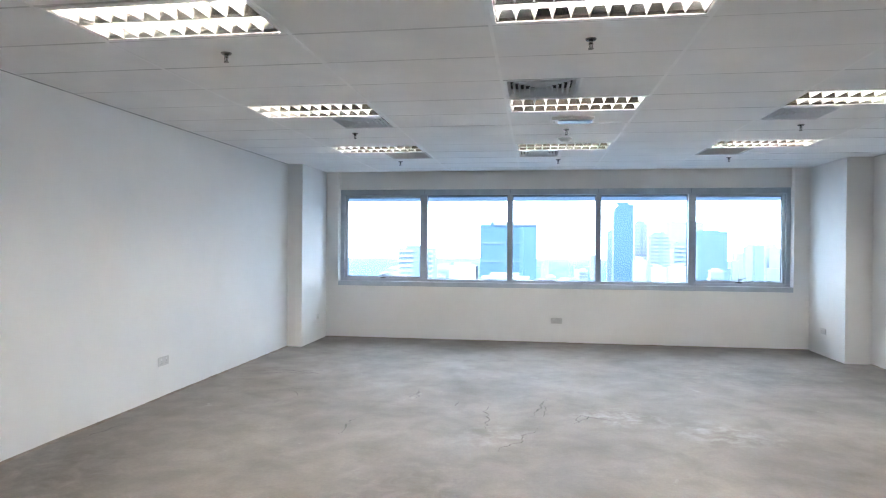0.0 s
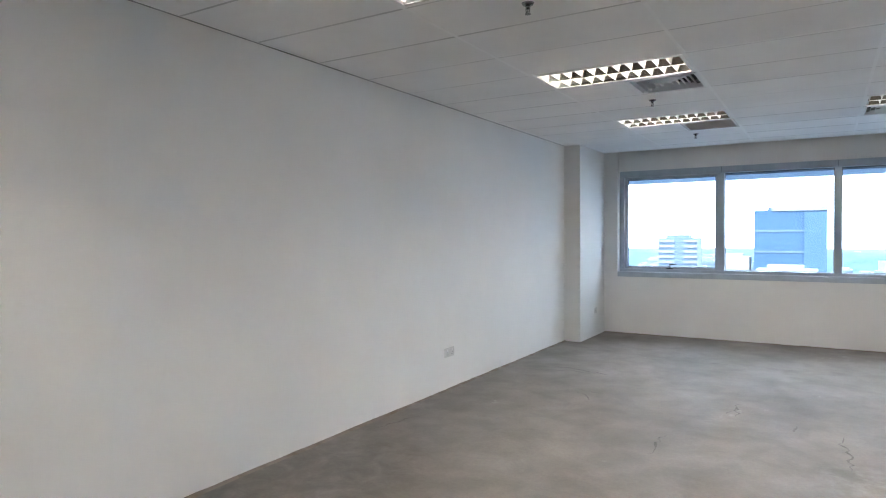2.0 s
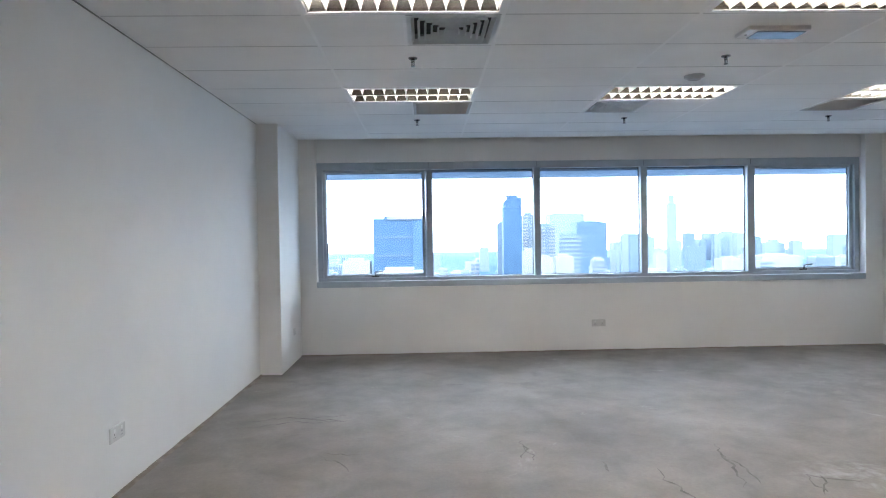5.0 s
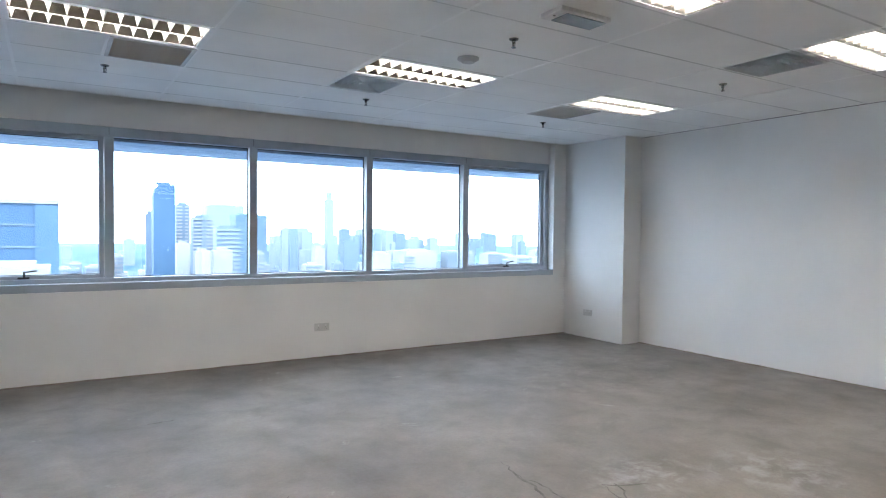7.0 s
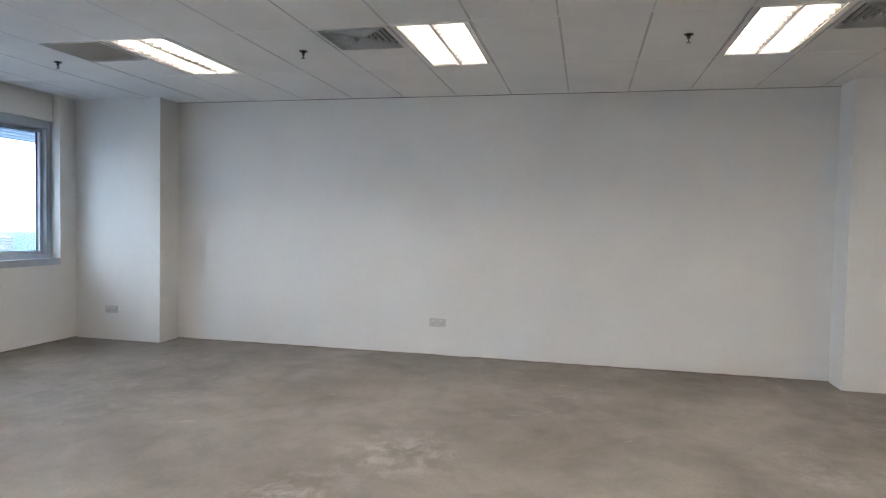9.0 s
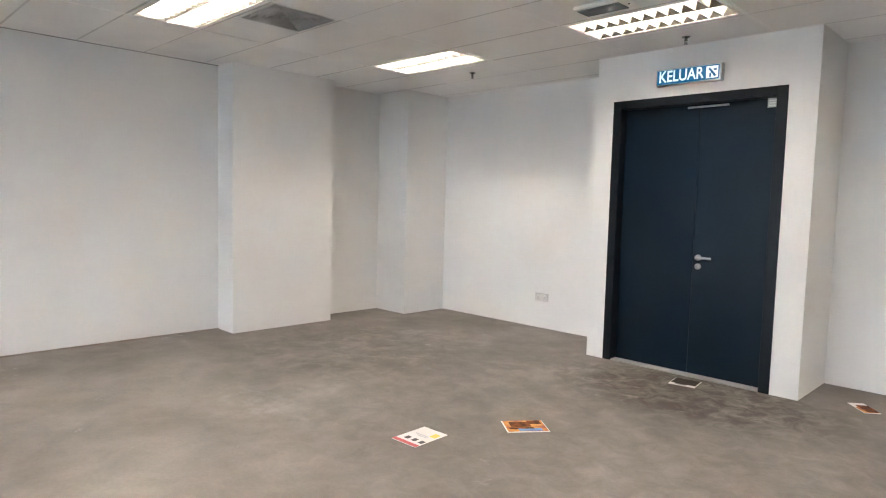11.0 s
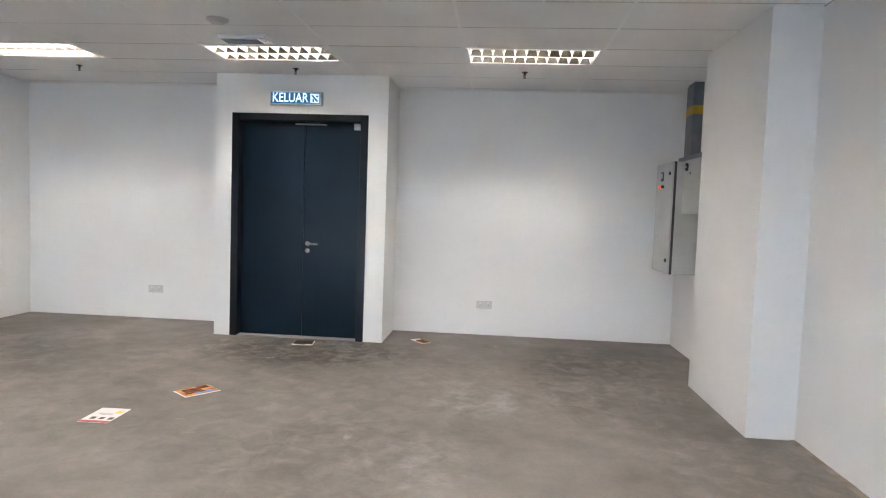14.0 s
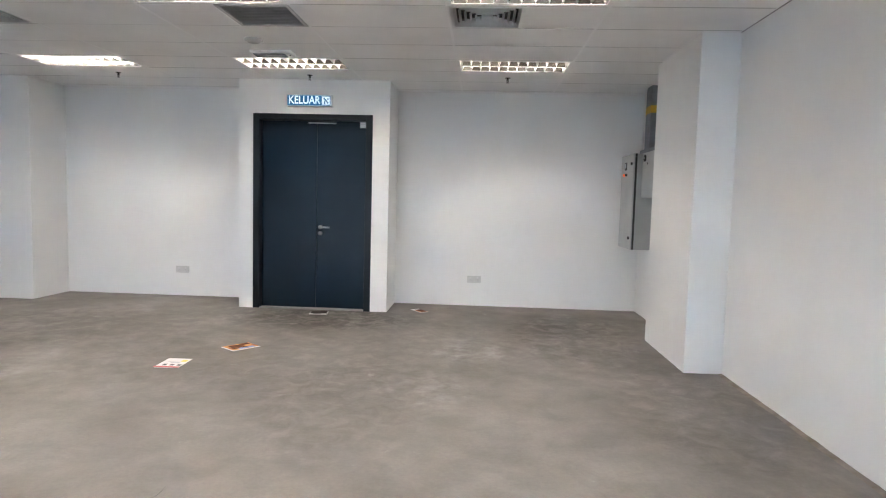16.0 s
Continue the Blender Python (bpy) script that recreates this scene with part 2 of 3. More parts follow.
def rod(bm, p, q, r, seg=16, r2=None):
    p, q = Vector(p), Vector(q)
    rot = (q - p).to_track_quat("Z", "Y").to_matrix().to_4x4()
    bmesh.ops.create_cone(bm, cap_ends=True, segments=seg, radius1=r, radius2=r if r2 is None else r2, depth=(q - p).length,
                          matrix=Matrix.Translation((p + q) / 2) @ rot)
    return bm


def prism(bm, outline, axis, a, b):
    """A closed outline in the two other axes, drawn out along axis from a to b."""
    def at(u, v, w):
        return {"x": (w, u, v), "y": (u, w, v), "z": (u, v, w)}[axis]
    lo = [bm.verts.new(at(u, v, a)) for u, v in outline]
    hi = [bm.verts.new(at(u, v, b)) for u, v in outline]
    n = len(outline)
    bm.faces.new(lo), bm.faces.new(hi[::-1])
    for i in range(n):
        bm.faces.new((lo[i], hi[i], hi[(i + 1) % n], lo[(i + 1) % n]))
    bmesh.ops.recalc_face_normals(bm, faces=bm.faces)
    return bm


def B(*args, bevel=0.0):
    return box(bmesh.new(), *args, bevel=bevel)


def mesh_of(name, bm, material, smooth=False):
    me = bpy.data.meshes.new(name)
    bm.to_mesh(me)
    bm.free()
    me.materials.append(material)
    if smooth:
        me.shade_smooth()
    return me


def part(name, bm, material, parent, label="", smooth=False):
    ob = new(name, mesh_of(name, bm, material, smooth))
    ob.parent = parent
    return tagged(ob, label=label)


def thing(name, label, category, place=(0, 0, 0), turn=0, group="", kind=""):
    ob = new(name)
    ob.matrix_basis = pose(*place, 0, 0, turn)
    return tagged(ob, label, category, group, kind)


def setting(name, bm, material, label="", category=""):
    return tagged(new(name, mesh_of(name, bm, material)), label, category, kind="structure")


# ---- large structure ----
setting("floor", B(XL - 0.2, XR + 0.2, YD - 0.2, 10.03, -0.2, 0), SCREED, "bare grey cement screed floor with stains, cracks and painted dimming by the door", "floor")
# Out of view: added over the ceiling to block sun and sky.
setting("unseen_light_block", B(XL - 0.2, XR + 0.2, YD - 0.2, 10.03, TOP, TOP + 0.2), SLAB, "unseen slab added above the ceiling to keep daylight out", "slab")
setting("wall_left", B(XL - 0.2, XL, YD - 0.2, 10.03, 0, TOP), PAINT, "plain white painted plaster wall", "wall")
setting("wall_right", B(XR, XR + 0.2, YD - 0.2, 10.03, 0, TOP), PAINT, "plain white painted plaster wall", "wall")

# the door bay stands forward of the door wall
BX0, BX1, BY = -0.09, 1.85, -1.02
DX0, DX1, DZ = 0.125, 1.665, 2.505
bm = bmesh.new()
box(bm, XL, BX0, YD - 0.2, YD, 0, TOP)
box(bm, BX1, XR, YD - 0.2, YD, 0, TOP)
box(bm, BX0, BX1, YD - 0.2, YD - 0.1, 0, TOP)
setting("wall_door", bm, PAINT, "plain white painted plaster wall around the door bay", "wall")
bm = bmesh.new()
box(bm, BX0, DX0, YD - 0.1, BY, 0, TOP)
box(bm, DX1, BX1, YD - 0.1, BY, 0, TOP)
box(bm, DX0, DX1, YD - 0.1, BY, DZ, TOP)
setting("door_bay", bm, PAINT, "white boxed-out bay holding the double door", "wall")

WX0, WX1 = -2.95, 4.66
bm = bmesh.new()
box(bm, XL, XR, YW, 10.03, 0, 0.918)
box(bm, XL, WX0, YW, 10.03, 0.918, TOP)
box(bm, WX1, XR, YW, 10.03, 0.918, TOP)
box(bm, WX0, WX1, 9.93, 10.03, 2.63, TOP)
setting("wall_window", bm, PAINT, "white painted wall with a wide window recess", "wall")

for nm, a in (("pilaster_1", (XL, -3.17, 8.64, YW)), ("pilaster_2", (4.90, XR, 8.64, YW)), ("column_1", (XL, -3.09, 0.08, 1.39)),
              ("column_2", (4.905, XR, -0.04, 1.25)), ("pilaster_3", (4.67, XR, YD, -1.05))):
    setting(nm, B(*a, 0, 3.1), PAINT, "white painted plaster column standing against the wall", "column")

# ---- ceiling: tiles with their edges, and the exposed grid ----
ROWS = [GY + PY * k for k in (-4, 0, 4, 8)]                      # near edges of the rows of lamps
COLS = [GX + PX * k for k in (-2, 0, 2)]
HALF = PX / 2
FOURWAY = [(0, 3, 0), (-1.5, 5, 1), (2, 5, 0), (0, 9, 0), (-1.5, -1, 1), (2, -1, 0)]
RETURN = [(-1.5, 9, 1), (2, 9, 0), (0, -1, 0)]
lamp_cells = {(round(i), round(j)) for i in (-2, 0, 2) for j in (-4, 0, 4, 8)}
half_cells = {(math.floor(i), j) for i, j, _ in FOURWAY + RETURN}
half_side = {(math.floor(i), j): side for i, j, side in FOURWAY + RETURN}
bm, grid, cross = bmesh.new(), bmesh.new(), bmesh.new()
for i in range(-3, 5):
    for j in range(-7, 13):
        x0, x1 = max(GX + PX * i, XL + 0.008), min(GX + PX * (i + 1), XR - 0.004)
        y0, y1 = max(GY + PY * j, YD + 0.004), min(GY + PY * (j + 1), YW)
        if x1 - x0 < 0.03 or y1 - y0 < 0.03 or (i, j) in lamp_cells:
            continue
        if (i, j) in half_cells:
            mid = GX + PX * (i + 0.5)
            x0, x1 = (x0, mid) if half_side[(i, j)] else (mid, x1)
        sag = random.uniform(0, 0.0025)
        box(bm, x0 + 0.004, x1 - 0.004, y0 + 0.004, y1 - 0.004, H + 0.003 - sag, H + 0.018)
setting("ceiling", bm, TILE, "white mineral fibre tiles of a suspended ceiling", "ceiling")
for i in range(-3, 6):
    x = GX + PX * i
    if XL < x < XR:
        box(grid, x - 0.012, x + 0.012, YD, YW, H, H + 0.006)
for j in range(-7, 14):
    y = GY + PY * j
    if YD < y < YW:
        box(cross, XL, XR, y - 0.009, y + 0.009, H + 0.001, H + 0.006)
for i, j, _ in FOURWAY + RETURN:
    x = GX + PX * (math.floor(i) + 0.5)
    box(grid, x - 0.011, x + 0.011, GY + PY * j, GY + PY * (j + 1), H + 0.0005, H + 0.006)
for x0, x1, y0, y1 in ((XL, XR, YD, YD + 0.02), (XL, XR, YW - 0.022, YW)):
    box(grid, x0, x1, y0, y1, H - 0.001, H + 0.004)
setting("ceiling_cross_tees", cross, CROSS, "cross tees of the suspended ceiling grid, painted grey for shadowed seams", "ceiling grid")
# Painted shadow line: dark strips laid where the ceiling meets the side walls.
gap_strips = bmesh.new()
box(gap_strips, XL, XL + 0.011, 1.39, 8.64, H - 0.004, H + 0.003)
box(gap_strips, XR - 0.011, XR, 1.25, 8.64, H - 0.004, H + 0.003)
setting("trim", gap_strips, GAP_SHADE, "dark strip painted as the shadow where ceiling meets the wall", "trim")
setting("ceiling_grid", grid, TBAR, "white metal grid of the suspended ceiling", "ceiling grid")

# ---- window ----
FY = 9.955
win = setting("window_1", B(WX0, WX1, YW - 0.004, FY + 0.06, 0.92, 1.0, bevel=0.004), ALU,
              "wide grey aluminium window of five panes with a grey sill", "window")
win.name = "window_1"
MUL = [-1.41, 0.095, 1.595, 3.105]
FX0, FX1, FZ0, FZ1 = -2.948, 4.658, 1.0, 2.63


def wpart(name, *args, material=ALU, bevel=0.004, parent=win, label=""):
    return part(name, B(*args, bevel=bevel), material, parent, label)


wpart("head", FX0, FX1, FY, FY + 0.13, FZ1 - 0.1, FZ1)
wpart("bottom_rail", FX0, FX1, FY, FY + 0.13, FZ0, FZ0 + 0.045)
wpart("jamb", FX0, FX0 + 0.07, FY, FY + 0.13, FZ0 + 0.045, FZ1 - 0.1)
wpart("jamb", FX1 - 0.07, FX1, FY, FY + 0.13, FZ0 + 0.045, FZ1 - 0.1)
for x in MUL:
    wpart("mullion", x - 0.045, x + 0.045, FY - 0.006, FY + 0.13, FZ0 + 0.045, FZ1 - 0.1)
    wpart("joint_cover", x - 0.002, x + 0.002, FY - 0.003, FY + 0.02, FZ1 - 0.083, FZ1 - 0.003, material=GASKET, bevel=0)
edges = [FX0 + 0.07] + [v for x in MUL for v in (x - 0.045, x + 0.045)] + [FX1 - 0.07]
for k in range(5):
    a, b = edges[2 * k], edges[2 * k + 1]
    z0, z1 = FZ0 + 0.045, FZ1 - 0.1
    if k in (0, 4):
        sash = wpart("sash", a + 0.004, a + 0.044, FY + 0.05, FY + 0.12, z0, z1, label="opening sash of grey aluminium")
        for q in ((b - 0.044, b - 0.004, z0, z1), (a + 0.044, b - 0.044, z0, z0 + 0.035), (a + 0.044, b - 0.044, z1 - 0.04, z1)):
            part("sash_rail", B(q[0], q[1], FY + 0.05, FY + 0.12, q[2], q[3], bevel=0.003), ALU, sash)
        hx = (a + b) / 2
        hb = bmesh.new()
        box(hb, hx - 0.05, hx + 0.05, FY + 0.026, FY + 0.05, z0 + 0.004, z0 + 0.024, bevel=0.003)
        rod(hb, (hx + 0.005, FY + 0.03, z0 + 0.02), (hx + 0.005, FY + 0.015, z0 + 0.075), 0.011, 10)
        rod(hb, (hx - 0.005, FY + 0.015, z0 + 0.072), (hx + 0.115, FY + 0.01, z0 + 0.088), 0.009, 10)
        part("handle", hb, DARK, sash, "black folding window handle")
        a, b, z0, z1 = a + 0.044, b - 0.044, z0 + 0.035, z1 - 0.04
    for q in ((a, a + 0.008, z0, z1), (b - 0.008, b, z0, z1), (a + 0.008, b - 0.008, z0, z0 + 0.008), (a + 0.008, b - 0.008, z1 - 0.008, z1)):
        wpart("gasket", q[0], q[1], FY + 0.086, FY + 0.106, q[2], q[3], material=GASKET, bevel=0)
    pane = wpart("pane", a + 0.004, b - 0.004, FY + 0.093, FY + 0.099, z0 + 0.004, z1 - 0.004, material=GLASS, bevel=0, label="clear window glass")
    pane.visible_shadow = False

# sunshade blades outside, above the glass
shade = thing("sunshade", "pale blue metal sunshade blades fixed outside the window", "sunshade", (0, 0, 2.5))
for k in range(4):
    y = 10.14 + 0.25 * k
    bm = prism(bmesh.new(), [(y, 0.0), (y + 0.15, -0.008), (y + 0.16, 0.004), (y + 0.15, 0.012), (y, 0.02)], "x", -4, 6)
    part("blade", bm, SHADE, shade)
part("fascia", B(-4, 6, 10.092, 10.11, 0.0, 0.3), SHADE, shade)
for x in (-4.0, -1.41, 0.095, 1.595, 3.105, 6.0):
    part("bracket", B(x - 0.006, x + 0.006, 10.03, 11.0, 0.02, 0.07), SHADE, shade)

# ---- ceiling lamps ----
def troffer():
    w, d = PX - 0.026, PY - 0.026
    t = thing("ceiling_light", "recessed fluorescent ceiling light with shiny parabolic louvres, lit", "ceiling light", group="ceiling lights")
    hs = bmesh.new()
    zt = 0.13
    for a in ((-w / 2, w / 2, -d / 2, d / 2, zt, zt + 0.004), (-w / 2, -w / 2 + 0.004, -d / 2, d / 2, 0.004, zt), (w / 2 - 0.004, w / 2, -d / 2, d / 2, 0.004, zt),
              (-w / 2 + 0.004, w / 2 - 0.004, -d / 2, -d / 2 + 0.004, 0.004, zt), (-w / 2 + 0.004, w / 2 - 0.004, d / 2 - 0.004, d / 2, 0.004, zt)):
        box(hs, *a)
    part("housing", hs, REFLECT, t)
    fr = bmesh.new()
    for a in ((-w / 2, w / 2, -d / 2, -d / 2 + 0.03), (-w / 2, w / 2, d / 2 - 0.03, d / 2), (-w / 2, -w / 2 + 0.022, -d / 2 + 0.03, d / 2 - 0.03), (w / 2 - 0.022, w / 2, -d / 2 + 0.03, d / 2 - 0.03)):
        box(fr, *a, -0.002, 0.004)
    part("trim_frame", fr, TBAR, t, "white trim frame")
    for s in (-1, 1):
        yc = s * 0.135
        part("tube", rod(bmesh.new(), (-w / 2 + 0.04, yc, 0.085), (w / 2 - 0.04, yc, 0.085), 0.014, 12), TUBE_ON, t, "lit warm white fluorescent tube", True)
        for e in (-1, 1):
            part("lampholder", B(e * (w / 2 - 0.04) - 0.012, e * (w / 2 - 0.04) + 0.012, yc - 0.02, yc + 0.02, 0.06, 0.13), WHITE, t)
    # three long reflectors of wedge section
    lo, hi = 0.003, 0.062
    for yc, hw in ((-d / 2 + 0.035, 0.034), (0.0, 0.045), (d / 2 - 0.035, 0.034)):
        sec = [(yc - 0.006, lo), (yc + 0.006, lo), (yc + 0.016, 0.02), (yc + hw, hi), (yc - hw, hi), (yc - 0.016, 0.02)]
        part("long_reflector", prism(bmesh.new(), sec, "x", -w / 2 + 0.022, w / 2 - 0.022), MIRROR, t)
    # White strips added along the reflectors to paint their lit edges.
    for yc in (-d / 2 + 0.035, 0.0, d / 2 - 0.035):
        part("lit_edge_strip", B(-w / 2 + 0.022, w / 2 - 0.022, yc - 0.0075, yc + 0.0075, -0.002, 0.0025), BLADE, t, "white strip standing in for the reflector's lit edge")
    n = 11
    sec = [(-0.003, 0.006), (0.003, 0.006), (0.009, 0.03), (0.02, 0.058), (-0.02, 0.058), (-0.009, 0.03)]
    blades = {}
    for s in (-1, 1):
        y0, y1 = sorted((s * 0.012, s * (d / 2 - 0.045)))
        bl = bmesh.new()
        lov = [bl.verts.new((u, y0, v)) for u, v in sec]
        hiv = [bl.verts.new((u, y1, v)) for u, v in sec]
        bl.faces.new(lov), bl.faces.new(hiv[::-1])
        for i in range(6):
            bl.faces.new((lov[i], hiv[i], hiv[(i + 1) % 6], lov[(i + 1) % 6]))
        bmesh.ops.recalc_face_normals(bl, faces=bl.faces)
        me = mesh_of("louvre_blade", bl, BLADE)
        for k in range(0, n + 1):
            ob = new("louvre_blade", me)
            ob.parent = t
            ob.location = (-w / 2 + 0.034 + (w - 0.068) * k / n, 0, 0)
    return t


first = troffer()
spots = [(cx + HALF, ry + PY / 2) for cx in COLS for ry in ROWS]
first.matrix_basis = pose(*spots[0], H)
for x, y in spots[1:]:
    copy_thing(first, pose(x, y, H))


# ---- air diffusers and grilles ----
def diffuser():
    s = HALF - 0.02
    t = thing("air_diffuser", "white square four-way air diffuser set in the ceiling", "air vent", group="air diffusers")
    part("duct", B(-s / 2 + 0.01, s / 2 - 0.01, -s / 2 + 0.01, s / 2 - 0.01, 0.075, 0.08), DUCT_SHADE, t, "dark plate standing in for the shade inside the duct")
    for k in range(6):
        r0 = s / 2 - 0.028 - k * 0.043
        if k == 0:
            r0 = s / 2
        bm = bmesh.new()
        up = 0.035
        rings = []
        for r, z in (((s / 2, 0.0), (s / 2 - 0.03, -0.004), (s / 2 - 0.05, 0.03)) if k == 0 else ((r0, -0.004), (r0 - 0.005, -0.005), (max(r0 - 0.016, 0.012), up))):
            rings.append([bm.verts.new((a * r, b * r, z)) for a, b in ((-1, -1), (1, -1), (1, 1), (-1, 1))])
        for p, q in zip(rings, rings[1:]):
            for i in range(4):
                bm.faces.new((p[i], p[(i + 1) % 4], q[(i + 1) % 4], q[i]))
        bmesh.ops.solidify(bm, geom=bm.faces[:], thickness=0.0015)
        part("vane_ring" if k else "flange", bm, VANE, t)
    return t


def return_grille():
    s = HALF - 0.02
    t = thing("return_grille", "grey return air grille with fine parallel slats in the ceiling", "air vent", group="return grilles")
    fr = bmesh.new()
    h = s / 2
    for a in ((-h, h, -h, -h + 0.028), (-h, h, h - 0.028, h), (-h, -h + 0.028, -h + 0.028, h - 0.028), (h - 0.028, h, -h + 0.028, h - 0.028)):
        box(fr, *a, -0.005, 0.01)
    part("frame", fr, GRILLE, t)
    part("duct", B(-h + 0.01, h - 0.01, -h + 0.01, h - 0.01, 0.06, 0.064), DUCT_SHADE, t, "dark plate standing in for the shade inside the duct")
    sl = bmesh.new()
    prism(sl, [(-0.013, 0.018), (-0.011, 0.02), (0.013, 0.0), (0.011, -0.002)], "x", -h + 0.028, h - 0.028)
    me = mesh_of("slat", sl, GRILLE)
    n = 13
    for k in range(n):
        ob = new("slat", me)
        ob.parent = t
        ob.location = (0, -h + 0.04 + (2 * h - 0.08) * k / (n - 1), 0)
    return t


def ceiling_spots(cells):
    return [(GX + PX * (math.floor(i) + 0.25 + 0.5 * side), GY + PY * (j + 0.5)) for i, j, side in cells]


for make, cells in ((diffuser, FOURWAY), (return_grille, RETURN)):
    pts = ceiling_spots(cells)
    t = make()
    t.matrix_basis = pose(*pts[0], H)
    for x, y in pts[1:]:
        copy_thing(t, pose(x, y, H))


# ---- sprinklers, smoke detectors, emergency lights ----
def sprinkler():
    t = thing("sprinkler", "small chrome pendent sprinkler head under the ceiling", "sprinkler", group="sprinklers")
    part("escutcheon", rod(bmesh.new(), (0, 0, 0.002), (0, 0, -0.008), 0.036, 20, 0.03), CHROME, t, "", True)
    part("stem", rod(bmesh.new(), (0, 0, -0.008), (0, 0, -0.03), 0.013, 12), CHROME, t, "", True)
    part("bulb", rod(bmesh.new(), (0, 0, -0.03), (0, 0, -0.055), 0.004, 8), CHROME, t)
    for s in (-1, 1):
        part("arm", rod(bmesh.new(), (s * 0.012, 0, -0.028), (s * 0.008, 0, -0.06), 0.003, 6), CHROME, t)
    part("deflector", rod(bmesh.new(), (0, 0, -0.058), (0, 0, -0.062), 0.017, 14), CHROME, t)
    return t


sp = sprinkler()
pts = [(x, y) for x in (-1.54, 0.86, 3.27) for y in (-0.74, 2.96, 6.03, 8.5)]
sp.matrix_basis = pose(*pts[0], H)
for x, y in pts[1:]:
    copy_thing(sp, pose(x, y, H))


def detector():
    t = thing("smoke_detector", "round pale grey smoke detector on a ceiling tile", "smoke detector", group="smoke detectors")
    part("base", rod(bmesh.new(), (0, 0, 0.003), (0, 0, -0.012), 0.085, 32), GRILLE, t, "", True)
    part("dome", rod(bmesh.new(), (0, 0, -0.012), (0, 0, -0.034), 0.07, 32, 0.05), GRILLE, t, "grey louvred dome")
    return t


sd = detector()
sd.matrix_basis = pose(0.87, 6.62, H)
copy_thing(sd, pose(0.93, 0.97, H))


def emergency():
    t = thing("emergency_light", "slim emergency light unit with a grey diffuser on the ceiling", "emergency light", group="emergency lights")
    part("body", B(-0.21, 0.21, -0.1, 0.1, -0.028, 0.003, bevel=0.008), WHITE, t)
    part("diffuser", B(-0.14, 0.19, -0.075, 0.075, -0.036, -0.027, bevel=0.004), LENS, t, "grey translucent diffuser")
    part("indicator", rod(bmesh.new(), (-0.18, 0, -0.027), (-0.18, 0, -0.032), 0.008, 10), DARK, t)
    return t


em = emergency()
em.matrix_basis = pose(0.89, 5.44, H)
copy_thing(em, pose(0.92, 0.44, H))


# ---- wall sockets ----
def socket(name, label, place, turn, w=0.146, h=0.086):
    """Faces -y before its turn."""
    t = thing(name, label, "socket", place, turn, group="wall sockets")
    part("plate", B(-w / 2, w / 2, -0.011, 0.001, -h / 2, h / 2, bevel=0.004), SOCKET, t)
    for k in ((-1, 1) if w > 0.1 else (0,)):
        x = k * w * 0.25
        part("rocker", B(x - 0.008, x + 0.008, -0.015, -0.011, 0.012, 0.034, bevel=0.002), WHITE, t)
        pins = bmesh.new()
        box(pins, x - 0.003, x + 0.003, -0.0116, -0.01, -0.006, 0.004)
        box(pins, x - 0.014, x - 0.007, -0.0116, -0.01, -0.024, -0.02)
        box(pins, x + 0.007, x + 0.014, -0.0116, -0.01, -0.024, -0.02)
        part("pin_holes", pins, DARK, t)
    return t


DBL = "ivory plastic double wall socket low on the wall"
socket("double_socket", DBL, (0.9, YW, 0.375), 0, 0.19, 0.095)
socket("double_socket", DBL, (XL, 5.22, 0.385), 90, 0.19, 0.095)
socket("double_socket", DBL, (XR, 5.28, 0.375), -90, 0.19, 0.095)
socket("double_socket", DBL, (2.97, YD, 0.375), 180, 0.19, 0.095)
socket("double_socket", DBL, (-1.2, YD, 0.37), 180, 0.19, 0.095)
socket("double_socket", DBL, (4.90, 9.31, 0.375), -90, 0.17, 0.09)
socket("single_socket", "small ivory plastic wall plate on the pilaster", (-3.17, 9.36, 0.4), 90, 0.086, 0.086)

# ---- the double door ----
LY = BY - 0.09
door = setting("door_1", B(DX0, DX0 + 0.085, BY - 0.18, BY + 0.008, 0, DZ, bevel=0.004), DOORFRAME,
               "closed dark blue double door with a black frame", "door")
part("jamb", B(DX1 - 0.085, DX1, BY - 0.18, BY + 0.008, 0, DZ, bevel=0.004), DOORFRAME, door)
part("head", B(DX0 + 0.085, DX1 - 0.085, BY - 0.18, BY + 0.008, DZ - 0.075, DZ, bevel=0.004), DOORFRAME, door)
part("threshold", B(DX0 + 0.085, DX1 - 0.085, BY - 0.18, BY + 0.004, 0, 0.012, bevel=0.003), SLAB, door, "worn pale concrete threshold")
SPLIT = 0.858
leaf = part("leaf", B(DX0 + 0.089, SPLIT - 0.002, LY - 0.05, LY, 0.014, DZ - 0.079, bevel=0.003), DOOR, door, "dark blue active leaf with a lever handle")
leaf2 = part("leaf", B(SPLIT + 0.002, DX1 - 0.089, LY - 0.05, LY, 0.014, DZ - 0.079, bevel=0.003), DOOR, door)
hx, hz = 0.805, 1.07
hb = bmesh.new()
rod(hb, (hx, LY, hz), (hx, LY + 0.012, hz), 0.027, 24)
rod(hb, (hx, LY + 0.012, hz), (hx, LY + 0.055, hz), 0.011, 16)
rod(hb, (hx + 0.008, LY + 0.055, hz), (hx - 0.13, LY + 0.055, hz), 0.0105, 16)
part("lever_handle", hb, STEEL, leaf, "brushed steel lever handle", True)
kb = bmesh.new()
rod(kb, (hx, LY, hz - 0.08), (hx, LY + 0.012, hz - 0.08), 0.027, 24)
rod(kb, (hx, LY + 0.012, hz - 0.08), (hx, LY + 0.018, hz - 0.08), 0.012, 16)
part("lock_cylinder", kb, STEEL, leaf, "round steel lock escutcheon", True)
